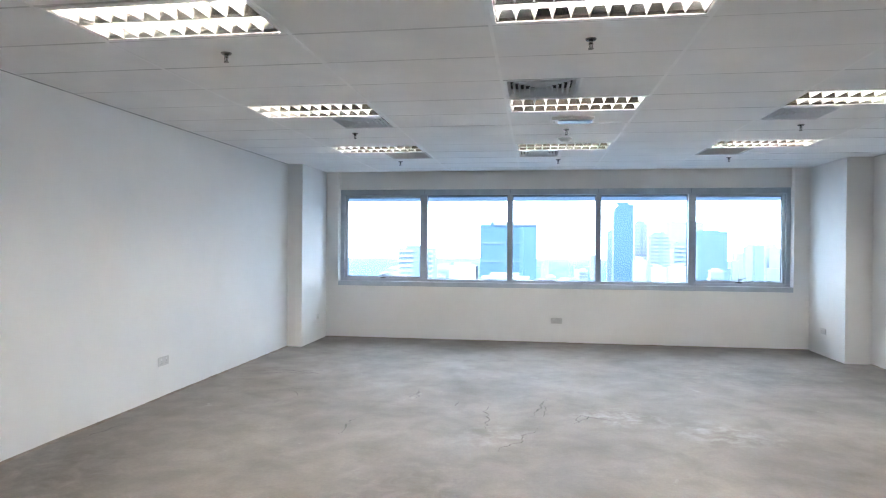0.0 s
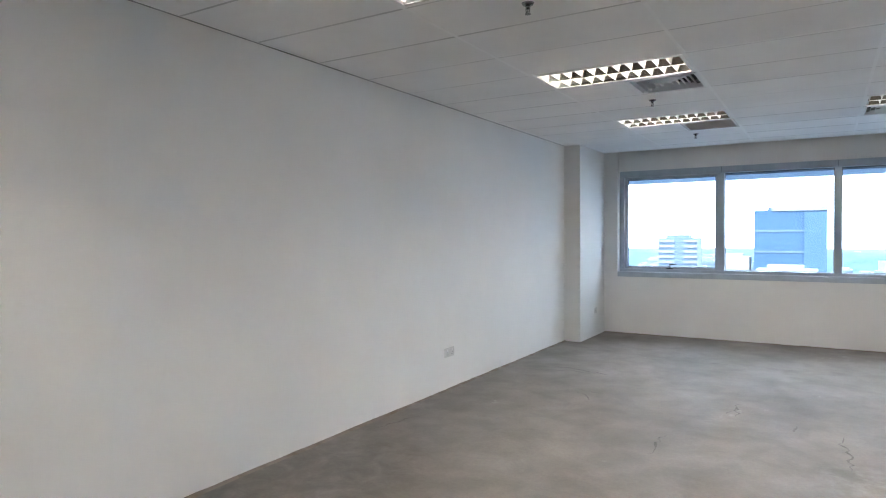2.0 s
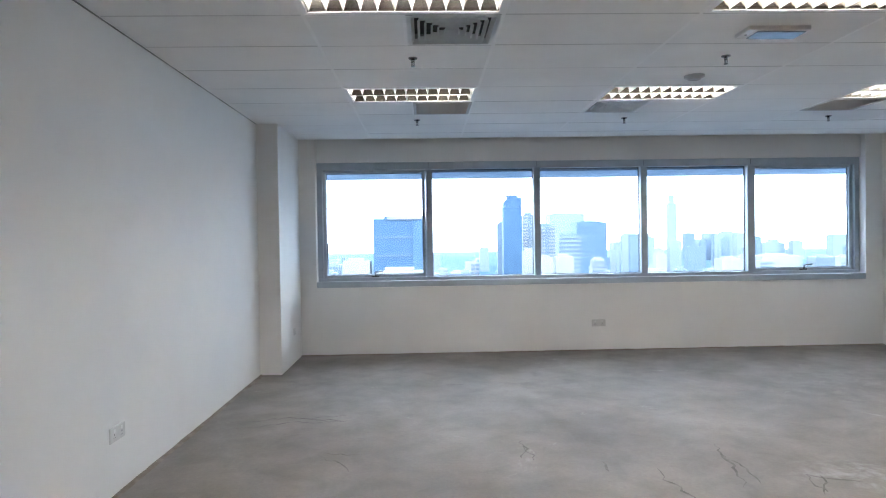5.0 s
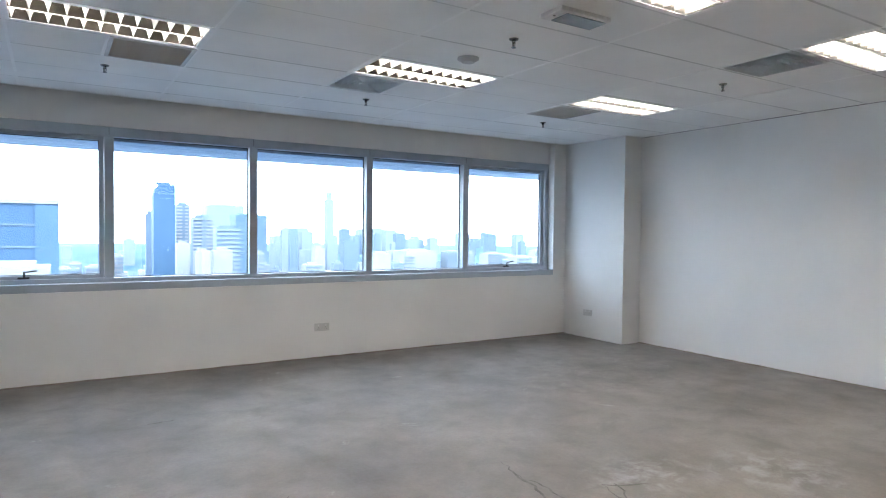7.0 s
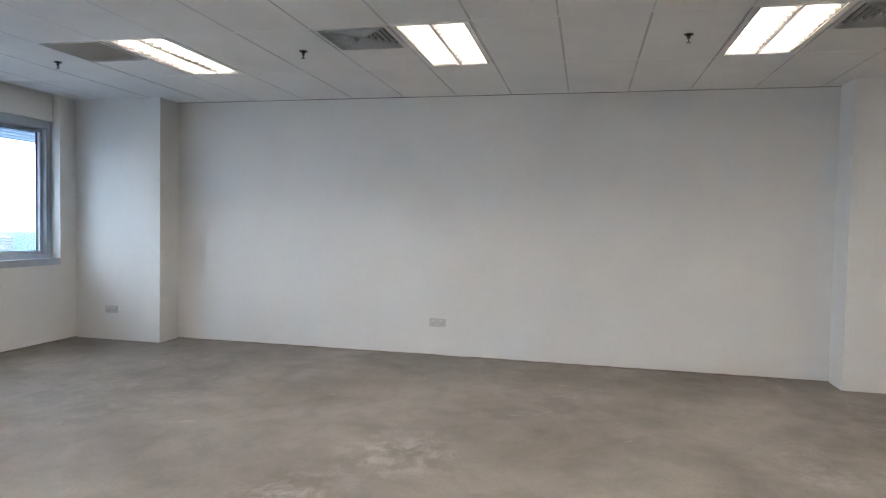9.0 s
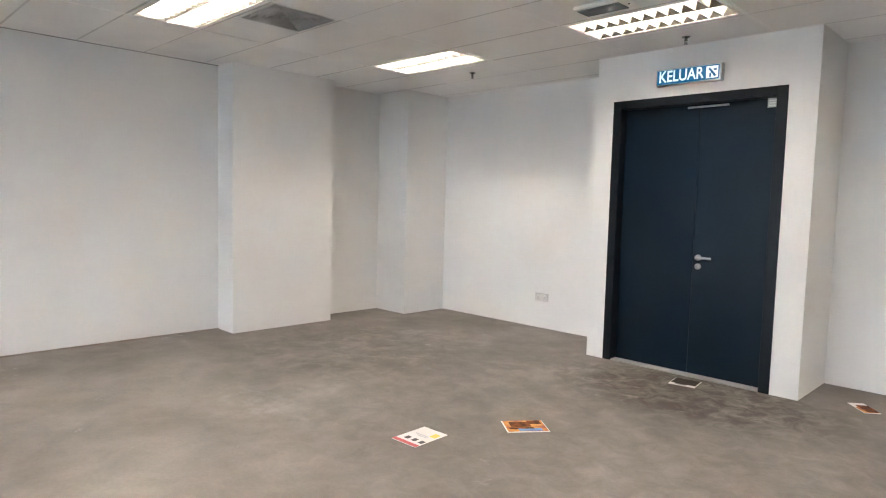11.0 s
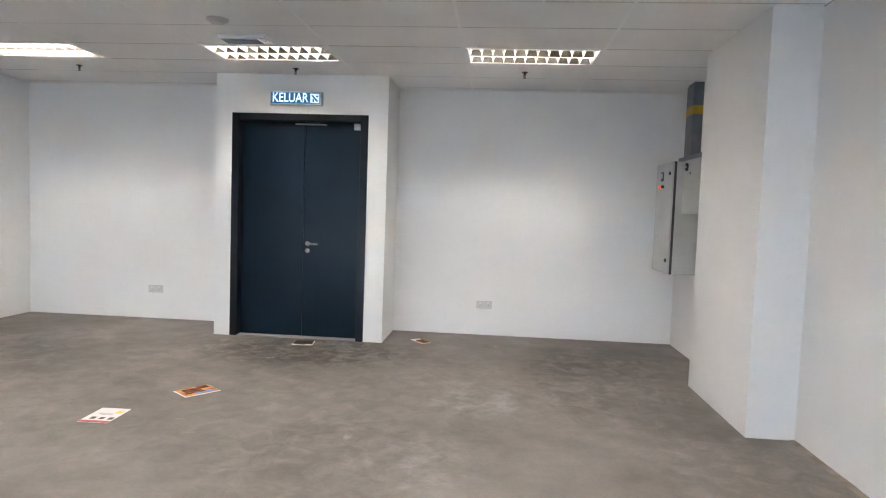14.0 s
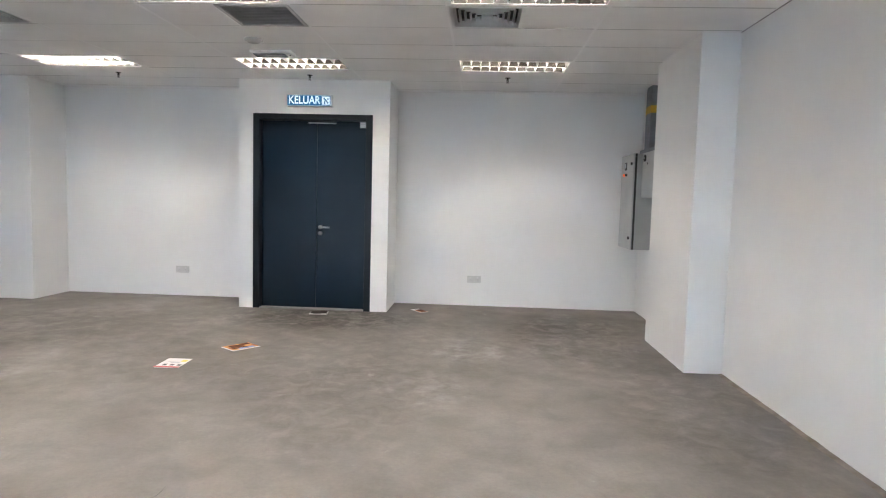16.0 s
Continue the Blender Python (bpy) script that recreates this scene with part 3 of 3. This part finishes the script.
part("closer_arm", B(0.61, 0.97, LY, LY + 0.02, 2.395, 2.41, bevel=0.003), STEEL, leaf, "steel door closer slide rail")
st = part("sticker", B(0.225, 0.305, LY, LY + 0.002, 2.35, 2.425), GREYPRINT, leaf, "small pale printed sticker")
for k in range(3):
    part("print_line", B(0.235, 0.295, LY + 0.002, LY + 0.0026, 2.362 + 0.02 * k, 2.37 + 0.02 * k), WHITE, st)

# ---- exit sign ----
sign = thing("exit_sign", "lit blue exit sign lettered KELUAR above the double door", "exit sign", (0.925, BY, 2.665))
SW, SH, SD = 0.58, 0.145, 0.065
part("case", B(-SW / 2, SW / 2, 0, SD, -SH / 2, SH / 2, bevel=0.004), STEEL, sign, "slim aluminium case")
face = part("face", B(-SW / 2 + 0.02, SW / 2 - 0.012, SD, SD + 0.003, -SH / 2 + 0.012, SH / 2 - 0.012), BLUE, sign, "blue luminous face")
cu = bpy.data.curves.new("letters", "FONT")
cu.body, cu.size, cu.align_x, cu.align_y, cu.extrude, cu.offset = "KELUAR", 0.142, "CENTER", "CENTER", 0.0015, 0.0022
tmp = bpy.data.objects.new("letters", cu)
scene.collection.objects.link(tmp)
bpy.context.view_layer.update()
me = bpy.data.meshes.new_from_object(tmp.evaluated_get(bpy.context.evaluated_depsgraph_get()))
bpy.data.objects.remove(tmp)
me.materials.clear()
me.materials.append(LETTER)
xs = [v.co.x for v in me.vertices]
fit_w = 0.40 / (max(xs) - min(xs))
letters = new("letters", me)
letters.parent = sign
letters.matrix_basis = pose(0.062, SD + 0.004, 0, 90, 0, 180) @ Matrix.Diagonal((fit_w, 0.98, 1, 1))
part("pictogram", B(-0.262, -0.162, SD + 0.003, SD + 0.005, -0.05, 0.05), LETTER, sign, "white square with plain blue bars")
pb = bmesh.new()
prism(pb, [(-0.25, -0.03), (-0.236, -0.04), (-0.178, 0.028), (-0.192, 0.038)], "y", SD + 0.005, SD + 0.0065)
prism(pb, [(-0.205, -0.042), (-0.19, -0.042), (-0.19, -0.006), (-0.205, -0.006)], "y", SD + 0.005, SD + 0.0065)
prism(pb, [(-0.25, 0.012), (-0.225, 0.012), (-0.225, 0.026), (-0.25, 0.026)], "y", SD + 0.005, SD + 0.0065)
part("pictogram_bars", pb, BLUE, sign)

# ---- electrical cabinets beside the column ----
cab = thing("electrical_cabinet", "tall light grey steel electrical cabinet hung on the wall", "electrical cabinet", (XL, 0, 0))
part("body", B(0, 0.262, -1.59, -0.93, 0.91, 2.09, bevel=0.004), CABINET, cab)
part("gasket", B(0.262, 0.286, -1.591, -0.926, 0.909, 2.091), DARK, cab, "black rubber door gasket")
cd = part("door", B(0.286, 0.302, -1.59, -0.928, 0.91, 2.09, bevel=0.004), CABINET, cab)
part("meter", B(0.302, 0.312, -1.37, -1.28, 1.9, 2.0, bevel=0.003), DARK, cd, "square black panel meter")
part("meter_window", B(0.312, 0.3135, -1.355, -1.295, 1.93, 1.985), GREYPRINT, cd)
for y, m_, lab in ((-1.38, AMBER, "lit amber pilot lamp"), (-1.27, DARK, "black push button")):
    part("pilot_lamp" if m_ is AMBER else "push_button", rod(bmesh.new(), (0.302, y, 1.84), (0.326, y, 1.84), 0.017, 16), m_, cd, lab, True)
for z in (1.97, 1.05):
    part("lock", rod(bmesh.new(), (0.302, -1.015, z), (0.318, -1.015, z), 0.019, 16), DARK, cd, "black quarter-turn lock", True)
for z in (1.97, 1.03):
    part("hinge", B(0.262, 0.3, -1.607, -1.592, z - 0.03, z + 0.03, bevel=0.003), GRILLE, cab)
for y in (-1.56, -0.96):
    part("wall_lug", B(0, 0.012, y - 0.02, y + 0.02, 2.09, 2.115), GRILLE, cab)
cab2 = thing("switch_box", "small light grey steel switch box beside the cabinet", "electrical box", (XL, 0, 0))
part("body", B(0, 0.2, -0.86, -0.35, 1.55, 2.085, bevel=0.004), CABINET, cab2)
cd2 = part("cover", B(0.2, 0.215, -0.862, -0.348, 1.548, 2.087, bevel=0.004), CABINET, cab2)
part("rotary_switch", rod(bmesh.new(), (0.215, -0.73, 2.02), (0.23, -0.73, 2.02), 0.04, 20), DARK, cd2, "black rotary switch", True)
part("switch_knob", B(0.23, 0.25, -0.765, -0.695, 2.012, 2.028, bevel=0.003), GRILLE, cd2)
part("screw", rod(bmesh.new(), (0.215, -0.62, 1.95), (0.22, -0.62, 1.95), 0.012, 10), DARK, cd2)
tr = thing("cable_trunking", "grey metal cable trunking with a yellow band rising to the ceiling", "cable trunking", (XL, 0, 0))
for y0, y1, dx in ((-1.38, -1.27, 0.075), (-1.255, -1.04, 0.1)):
    seg = part("riser", B(0, dx, y0, y1, 2.165, H - 0.002, bevel=0.003), TRUNK, tr)
    part("colour_band", B(0, dx + 0.002, y0 - 0.002, y1 + 0.002, 2.6, 2.69), YELLOW, seg, "yellow marking band")
part("cross_duct", B(0, 0.12, -1.42, -0.34, 2.116, 2.164, bevel=0.003), TRUNK, tr)

# ---- papers on the floor ----
def sheet(name, label, place, turn, w, l, curl):
    t = thing(name, label, "leaflet", place, turn)
    bm = B(-w / 2, w / 2, -l / 2, l / 2, 0, 0.0022)
    part("sheet", bm, PAPER, t)
    return t


def inked(t, name, material, x0, x1, y0, y1, z=0.0035, label=""):
    return part(name, B(x0, x1, y0, y1, 0.0022, z + 0.001), material, t, label)


p = sheet("flyer", "white printed flyer with a red band lying on the floor", (1.335, 1.765, 0), 2, 0.21, 0.297, 0.03)
inked(p, "red_band", RED, -0.105, 0.105, 0.115, 0.147, label="red printed band")
for k in range(3):
    inked(p, "picture", DARK, 0.028 - 0.062 * k, 0.06 - 0.062 * k, 0.045, 0.085)
inked(p, "text_bar", GREYPRINT, -0.05, 0.06, -0.03, -0.022)
inked(p, "text_bar", GREYPRINT, -0.05, 0.03, -0.01, -0.004)
inked(p, "yellow_patch", YPRINT, -0.09, -0.045, -0.1, -0.04, label="yellow printed patch")
p = sheet("magazine", "glossy magazine with an orange sunset cover on the floor", (1.0, 1.1, 0), -38, 0.215, 0.29, 0.02)
part("pages", B(-0.1045, 0.1045, -0.141, 0.141, 0.0022, 0.0042), PAPER, p)
inked(p, "cover", SUNSET, -0.1, 0.1, -0.137, 0.137, 0.0048, "orange sunset photograph")
inked(p, "dark_patch", BROWN, -0.02, 0.07, -0.04, 0.1, 0.0056)
inked(p, "dark_patch", BROWN, 0.03, 0.095, -0.12, -0.03, 0.0056)
inked(p, "dark_patch", BROWN, -0.06, -0.03, -0.05, 0.12, 0.0056)
inked(p, "blue_patch", BPRINT, -0.095, -0.05, -0.1, 0.06, 0.0056)
p = sheet("leaflet", "white leaflet with a dark picture lying by the door", (0.735, -0.81, 0), 8, 0.22, 0.23, 0.06)
inked(p, "picture", INK, -0.103, 0.103, -0.108, 0.06, 0.0036, "dark brown photograph")
inked(p, "text_bar", DARK, -0.03, 0.06, 0.07, 0.09, 0.0036)
p = sheet("brochure", "small brown and cream brochure lying near the door bay", (-0.5, -1.22, 0), 38, 0.12, 0.25, 0.12)
inked(p, "picture", SUNSET, -0.055, 0.055, -0.02, 0.115, 0.0036)
inked(p, "picture", BROWN, -0.055, 0.03, -0.06, 0.11, 0.0044)


# ---- cracks in the screed ----
def crack(x, y, heading, length, width):
    bm = bmesh.new()
    a, n = heading, max(4, int(length / 0.05))
    left, right = [], []
    for k in range(n + 1):
        w = width * 1.5 * (0.35 + random.random()) * math.sin(math.pi * (k + 0.4) / (n + 0.8)) + 0.0008
        left.append(bm.verts.new((x - math.sin(a) * w, y + math.cos(a) * w, 0.0008)))
        right.append(bm.verts.new((x + math.sin(a) * w, y - math.cos(a) * w, 0.0008)))
        x, y = x + math.cos(a) * length / n, y + math.sin(a) * length / n
        a = heading + random.uniform(-0.7, 0.7)
    for k in range(n):
        bm.faces.new((left[k], right[k], right[k + 1], left[k + 1]))
    ob = new("floor_crack", mesh_of("floor_crack", bm, CRACK))
    return tagged(ob, "thin dark crack in the cement screed", "crack", "floor cracks", "structure")


for c in ((0.62, 5.65, -1.51, 0.57, 0.006), (-2.26, 5.89, -0.37, 0.34, 0.006), (-0.26, 5.56, -1.39, 0.19, 0.006), (1.06, 5.21, -1.79, 0.29, 0.006),
          (-3.06, 6.74, 0.05, 0.98, 0.006), (-1.14, 4.78, -1.61, 0.57, 0.006), (-2.26, 5.81, -0.67, 0.44, 0.006), (-3.27, 3.74, 1.19, 0.54, 0.006),
          (-3.09, 6.55, 0.11, 1.0, 0.006), (-0.73, 5.62, 1.54, 0.48, 0.006), (0.67, 5.87, -1.85, 0.88, 0.006), (0.57, 4.73, -2.0, 0.87, 0.006),
          (0.98, 5.24, -0.86, 0.32, 0.006), (0.07, 5.41, -1.59, 0.88, 0.006), (0.98, 5.24, -1.61, 0.36, 0.006), (-2.76, 6.83, -0.06, 0.66, 0.006),
          (-0.76, 5.91, -1.5, 0.26, 0.006), (-1.31, 7.93, 0.49, 0.26, 0.006)):
    crack(*c)

# ---- rough mortar edge where the screed meets the walls ----
def mortar_edge(x0, y0, x1, y1, inward):
    """An uneven low ridge along a wall's foot."""
    bm = bmesh.new()
    n = max(6, int(math.dist((x0, y0), (x1, y1)) / 0.12))
    prev = None
    for k in range(n + 1):
        u = k / n
        x, y = x0 + (x1 - x0) * u, y0 + (y1 - y0) * u
        w = 0.022 + 0.03 * (0.5 + 0.5 * noise.noise((x * 2.1, y * 2.1, 5)))
        h = 0.006 + 0.006 * random.random()
        ix, iy = inward
        row = [bm.verts.new(c) for c in ((x, y, h), (x + ix * w * 0.4, y + iy * w * 0.4, h * 0.8), (x + ix * w, y + iy * w, 0.0006))]
        if prev:
            for a in (0, 1):
                bm.faces.new((prev[a], row[a], row[a + 1], prev[a + 1]))
        prev = row
    bmesh.ops.recalc_face_normals(bm, faces=bm.faces)
    return setting("trim", bm, MORTAR, "rough brown mortar edge along the foot of the wall", "trim")


MORTAR = mat("brown_mortar", (0.17, 0.135, 0.1), 0.9, other=(0.26, 0.225, 0.19), scale=7, bump=0.3, bump_scale=80)
mortar_edge(-3.17, YW - 0.001, 4.90, YW - 0.001, (0, -1))
mortar_edge(XR - 0.001, 1.25, XR - 0.001, 8.64, (-1, 0))
mortar_edge(XL + 0.001, 1.39, XL + 0.001, 8.64, (1, 0))

# ---- the city outside, far below and around ----
GROUND = -95.0
# Distance haze is painted: paler, bluer base colours, no volume of air.
far_ground = mat("haze_tinted_ground", (0.018, 0.035, 0.055), 0.9, other=(0.05, 0.07, 0.09), scale=0.012, detail=8, spec=0.1)
bm = bmesh.new()
bmesh.ops.create_circle(bm, cap_ends=True, segments=64, radius=4600, matrix=Matrix.Translation((0, 0, GROUND)))
setting("ground", bm, far_ground, "blue-green city ground reaching the horizon, tinted to look hazy", "ground")
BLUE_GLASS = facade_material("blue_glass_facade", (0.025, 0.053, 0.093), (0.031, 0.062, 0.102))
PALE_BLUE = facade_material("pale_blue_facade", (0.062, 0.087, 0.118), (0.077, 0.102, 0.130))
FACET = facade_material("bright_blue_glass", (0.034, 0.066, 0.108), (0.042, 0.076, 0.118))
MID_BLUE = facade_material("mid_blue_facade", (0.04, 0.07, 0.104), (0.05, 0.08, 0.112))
HAZE_TINT = facade_material("haze_painted_facade", (0.102, 0.124, 0.140), (0.112, 0.133, 0.149))
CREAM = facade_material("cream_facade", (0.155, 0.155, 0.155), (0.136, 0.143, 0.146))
HILL = mat("haze_tinted_hill", (0.026, 0.05, 0.078), 0.9, other=(0.04, 0.066, 0.094), scale=0.03, detail=8, spec=0.1)
EX, EY, EZ = -1.2, 2.0, 1.6


def tower(label, az0, az1, rise, dist, wall, band=None, step=3.4, crown=0.0, depth=0.8, split=0, taper=0.0, lines=0, bay=False):
    """A far building between two bearings, its top at that rise over the eye's level."""
    a, b = math.tan(radians(az0)) * dist, math.tan(radians(az1)) * dist
    w, top, cx = abs(b - a), EZ + rise * dist, EX + (a + b) / 2
    t = thing("office_tower" if band is None else "apartment_tower", label, "building", (cx, EY + dist, GROUND))
    hgt = top - GROUND
    d = w * depth
    bm = bmesh.new()
    box(bm, -w / 2, w / 2, 0, d, 0, hgt * (1 - taper))
    if taper:
        prism(bm, [(-w / 2, hgt * (1 - taper)), (w / 2, hgt * (1 - taper)), (w / 2, hgt), (-w * 0.2, hgt), (-w * 0.42, hgt * (1 - taper * 0.4))], "y", 0, d)
    part("wall", bm, wall, t)
    bm = bmesh.new()
    box(bm, -w * 0.32, w * 0.28, d * 0.2, d * 0.7, hgt, hgt + max(2.0, crown))
    part("roof_plant", bm, wall, t)
    if band is not None:
        z, lim = hgt - step * 0.6, max(0.0, 95 + EZ - 0.075 * dist)
        for lo, hi in (((-w / 2 - 0.4, -w * 0.08), (w * 0.16, w / 2 + 0.4)) if split else ((-w / 2 - 0.4, w / 2 + 0.4),)) :
            zz = z
            while zz > lim:
                part("floor_band", B(lo, hi, -0.9, 0.0, zz - step * 0.22, zz + step * 0.22), band, t)
                zz -= step
    if lines:
        for k in range(1, lines):
            part("floor_line", B(-w / 2, w / 2, -0.5, 0.0, hgt - k * 62 / lines - 0.5, hgt - k * 62 / lines + 0.5), PALE_BLUE, t, "pale spandrel line")
    if bay:
        part("bright_bay", B(w * 0.2, w / 2 + 0.3, -0.8, d * 0.5, 0, hgt - 1.5), FACET, t, "brighter side bay of glass")
        part("parapet", B(-w * 0.25, w / 2 + 0.5, -1.0, d, hgt - 0.6, hgt + 1.6), CREAM, t, "pale roof parapet")
    return t


tower("blue glass office block with a flat roof, haze put into its colour", -4.75, 0.35, 0.033, 420, BLUE_GLASS, crown=1.5, lines=5, bay=True)
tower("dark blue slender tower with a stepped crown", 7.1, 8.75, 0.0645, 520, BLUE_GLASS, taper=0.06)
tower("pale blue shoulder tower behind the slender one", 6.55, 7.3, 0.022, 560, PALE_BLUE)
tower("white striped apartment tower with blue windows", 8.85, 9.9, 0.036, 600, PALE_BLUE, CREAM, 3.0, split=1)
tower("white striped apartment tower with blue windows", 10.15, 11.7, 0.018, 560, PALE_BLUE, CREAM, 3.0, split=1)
tower("wide tower painted pale as if in white haze", 11.3, 14.3, 0.037, 1300, HAZE_TINT)
tower("pale blue banded apartment tower", 12.05, 13.9, 0.003, 700, PALE_BLUE, HAZE_TINT, 4.6)
tower("blue office tower, haze mixed into its colour", 13.6, 16.2, 0.023, 900, MID_BLUE, lines=9)
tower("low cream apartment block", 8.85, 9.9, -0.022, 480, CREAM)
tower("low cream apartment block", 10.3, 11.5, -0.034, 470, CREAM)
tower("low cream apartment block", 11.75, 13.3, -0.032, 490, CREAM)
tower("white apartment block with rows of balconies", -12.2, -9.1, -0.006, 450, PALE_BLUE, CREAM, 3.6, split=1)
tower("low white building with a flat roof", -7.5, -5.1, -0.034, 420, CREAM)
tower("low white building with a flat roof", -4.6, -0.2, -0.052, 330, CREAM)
tower("very tall slender tower painted pale as if fading in haze", 21.35, 22.0, 0.052, 2400, HAZE_TINT, crown=30)
tower("pale blue tower coloured as if in white haze", 18.2, 18.85, 0.002, 1200, PALE_BLUE)
tower("pale blue tower coloured as if in white haze", 22.9, 24.0, -0.019, 800, PALE_BLUE)
tower("far tower coloured pale as if in white haze", 25.6, 26.5, 0.004, 1500, HAZE_TINT)
tower("far tower coloured pale as if in white haze", 26.7, 27.7, 0.001, 1500, HAZE_TINT)
tower("far tower coloured pale as if in white haze", 19.2, 20.2, -0.002, 1700, HAZE_TINT)
tower("far tower coloured pale as if in white haze", 24.4, 25.2, -0.004, 1900, HAZE_TINT)
tower("far tower coloured pale as if in white haze", 38.5, 39.2, -0.004, 1600, HAZE_TINT)
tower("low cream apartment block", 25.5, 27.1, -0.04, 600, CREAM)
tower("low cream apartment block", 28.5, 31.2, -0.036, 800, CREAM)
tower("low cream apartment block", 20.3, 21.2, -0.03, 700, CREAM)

rnd = random.Random(7)
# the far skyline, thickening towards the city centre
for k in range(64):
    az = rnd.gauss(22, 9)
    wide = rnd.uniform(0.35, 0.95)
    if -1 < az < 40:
        tower("distant tower of the skyline, haze painted into its pale colour", az, az + wide, rnd.uniform(-0.028, 0.004), rnd.uniform(1100, 2400), rnd.choice((HAZE_TINT, HAZE_TINT, PALE_BLUE)))
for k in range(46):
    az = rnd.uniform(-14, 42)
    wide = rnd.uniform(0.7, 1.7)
    tower("low pale apartment block among trees", az, az + wide, rnd.uniform(-0.058, -0.036), rnd.uniform(560, 900), rnd.choice((CREAM, CREAM, HAZE_TINT)), PALE_BLUE, 4.2)
for lab, d, n, zs, m_ in (("far wooded hills with blue haze in their colour", 2600, 90, (0.018, 0.030), HILL), ("nearer wooded ridge with blue haze in its colour", 1700, 90, (0.028, 0.042), HILL)):
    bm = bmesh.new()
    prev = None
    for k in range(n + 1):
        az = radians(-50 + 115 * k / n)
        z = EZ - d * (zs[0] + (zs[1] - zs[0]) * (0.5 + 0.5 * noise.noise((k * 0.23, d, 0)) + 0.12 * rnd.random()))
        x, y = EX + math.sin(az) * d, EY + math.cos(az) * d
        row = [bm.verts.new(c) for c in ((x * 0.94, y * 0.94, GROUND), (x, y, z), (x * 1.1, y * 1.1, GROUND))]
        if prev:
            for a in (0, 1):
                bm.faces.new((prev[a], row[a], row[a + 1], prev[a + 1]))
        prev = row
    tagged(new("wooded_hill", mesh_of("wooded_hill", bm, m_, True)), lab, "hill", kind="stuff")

ROOFS = [(CREAM, "small white and cream houses far below", 420), (HAZE_TINT, "small pale blue buildings far below", 420), (PALE_BLUE, "small blue-grey buildings far below", 260)]
for m_, lab, n in ROOFS:
    bm_v, bm_f = [], []
    for k in range(n):
        az, d = radians(rnd.uniform(-35, 60)), 420 + 1500 * rnd.random() ** 1.3
        w, dp = rnd.uniform(8, 30), rnd.uniform(8, 20)
        h = rnd.uniform(6, 18) + (rnd.random() < 0.15) * rnd.uniform(8, 35)
        x, y = EX + math.sin(az) * d, EY + math.cos(az) * d
        o = len(bm_v)
        bm_v += [(x + sx * w / 2, y + sy * dp / 2, z) for z in (GROUND, GROUND + h) for sx, sy in ((-1, -1), (1, -1), (1, 1), (-1, 1))]
        bm_f += [tuple(o + i for i in q) for q in ((4, 5, 6, 7), (0, 1, 5, 4), (1, 2, 6, 5), (2, 3, 7, 6), (3, 0, 4, 7))]
    me = bpy.data.meshes.new("far_houses")
    me.from_pydata(bm_v, [], bm_f)
    me.materials.append(m_)
    tagged(new("far_houses", me), lab, "houses", kind="stuff")
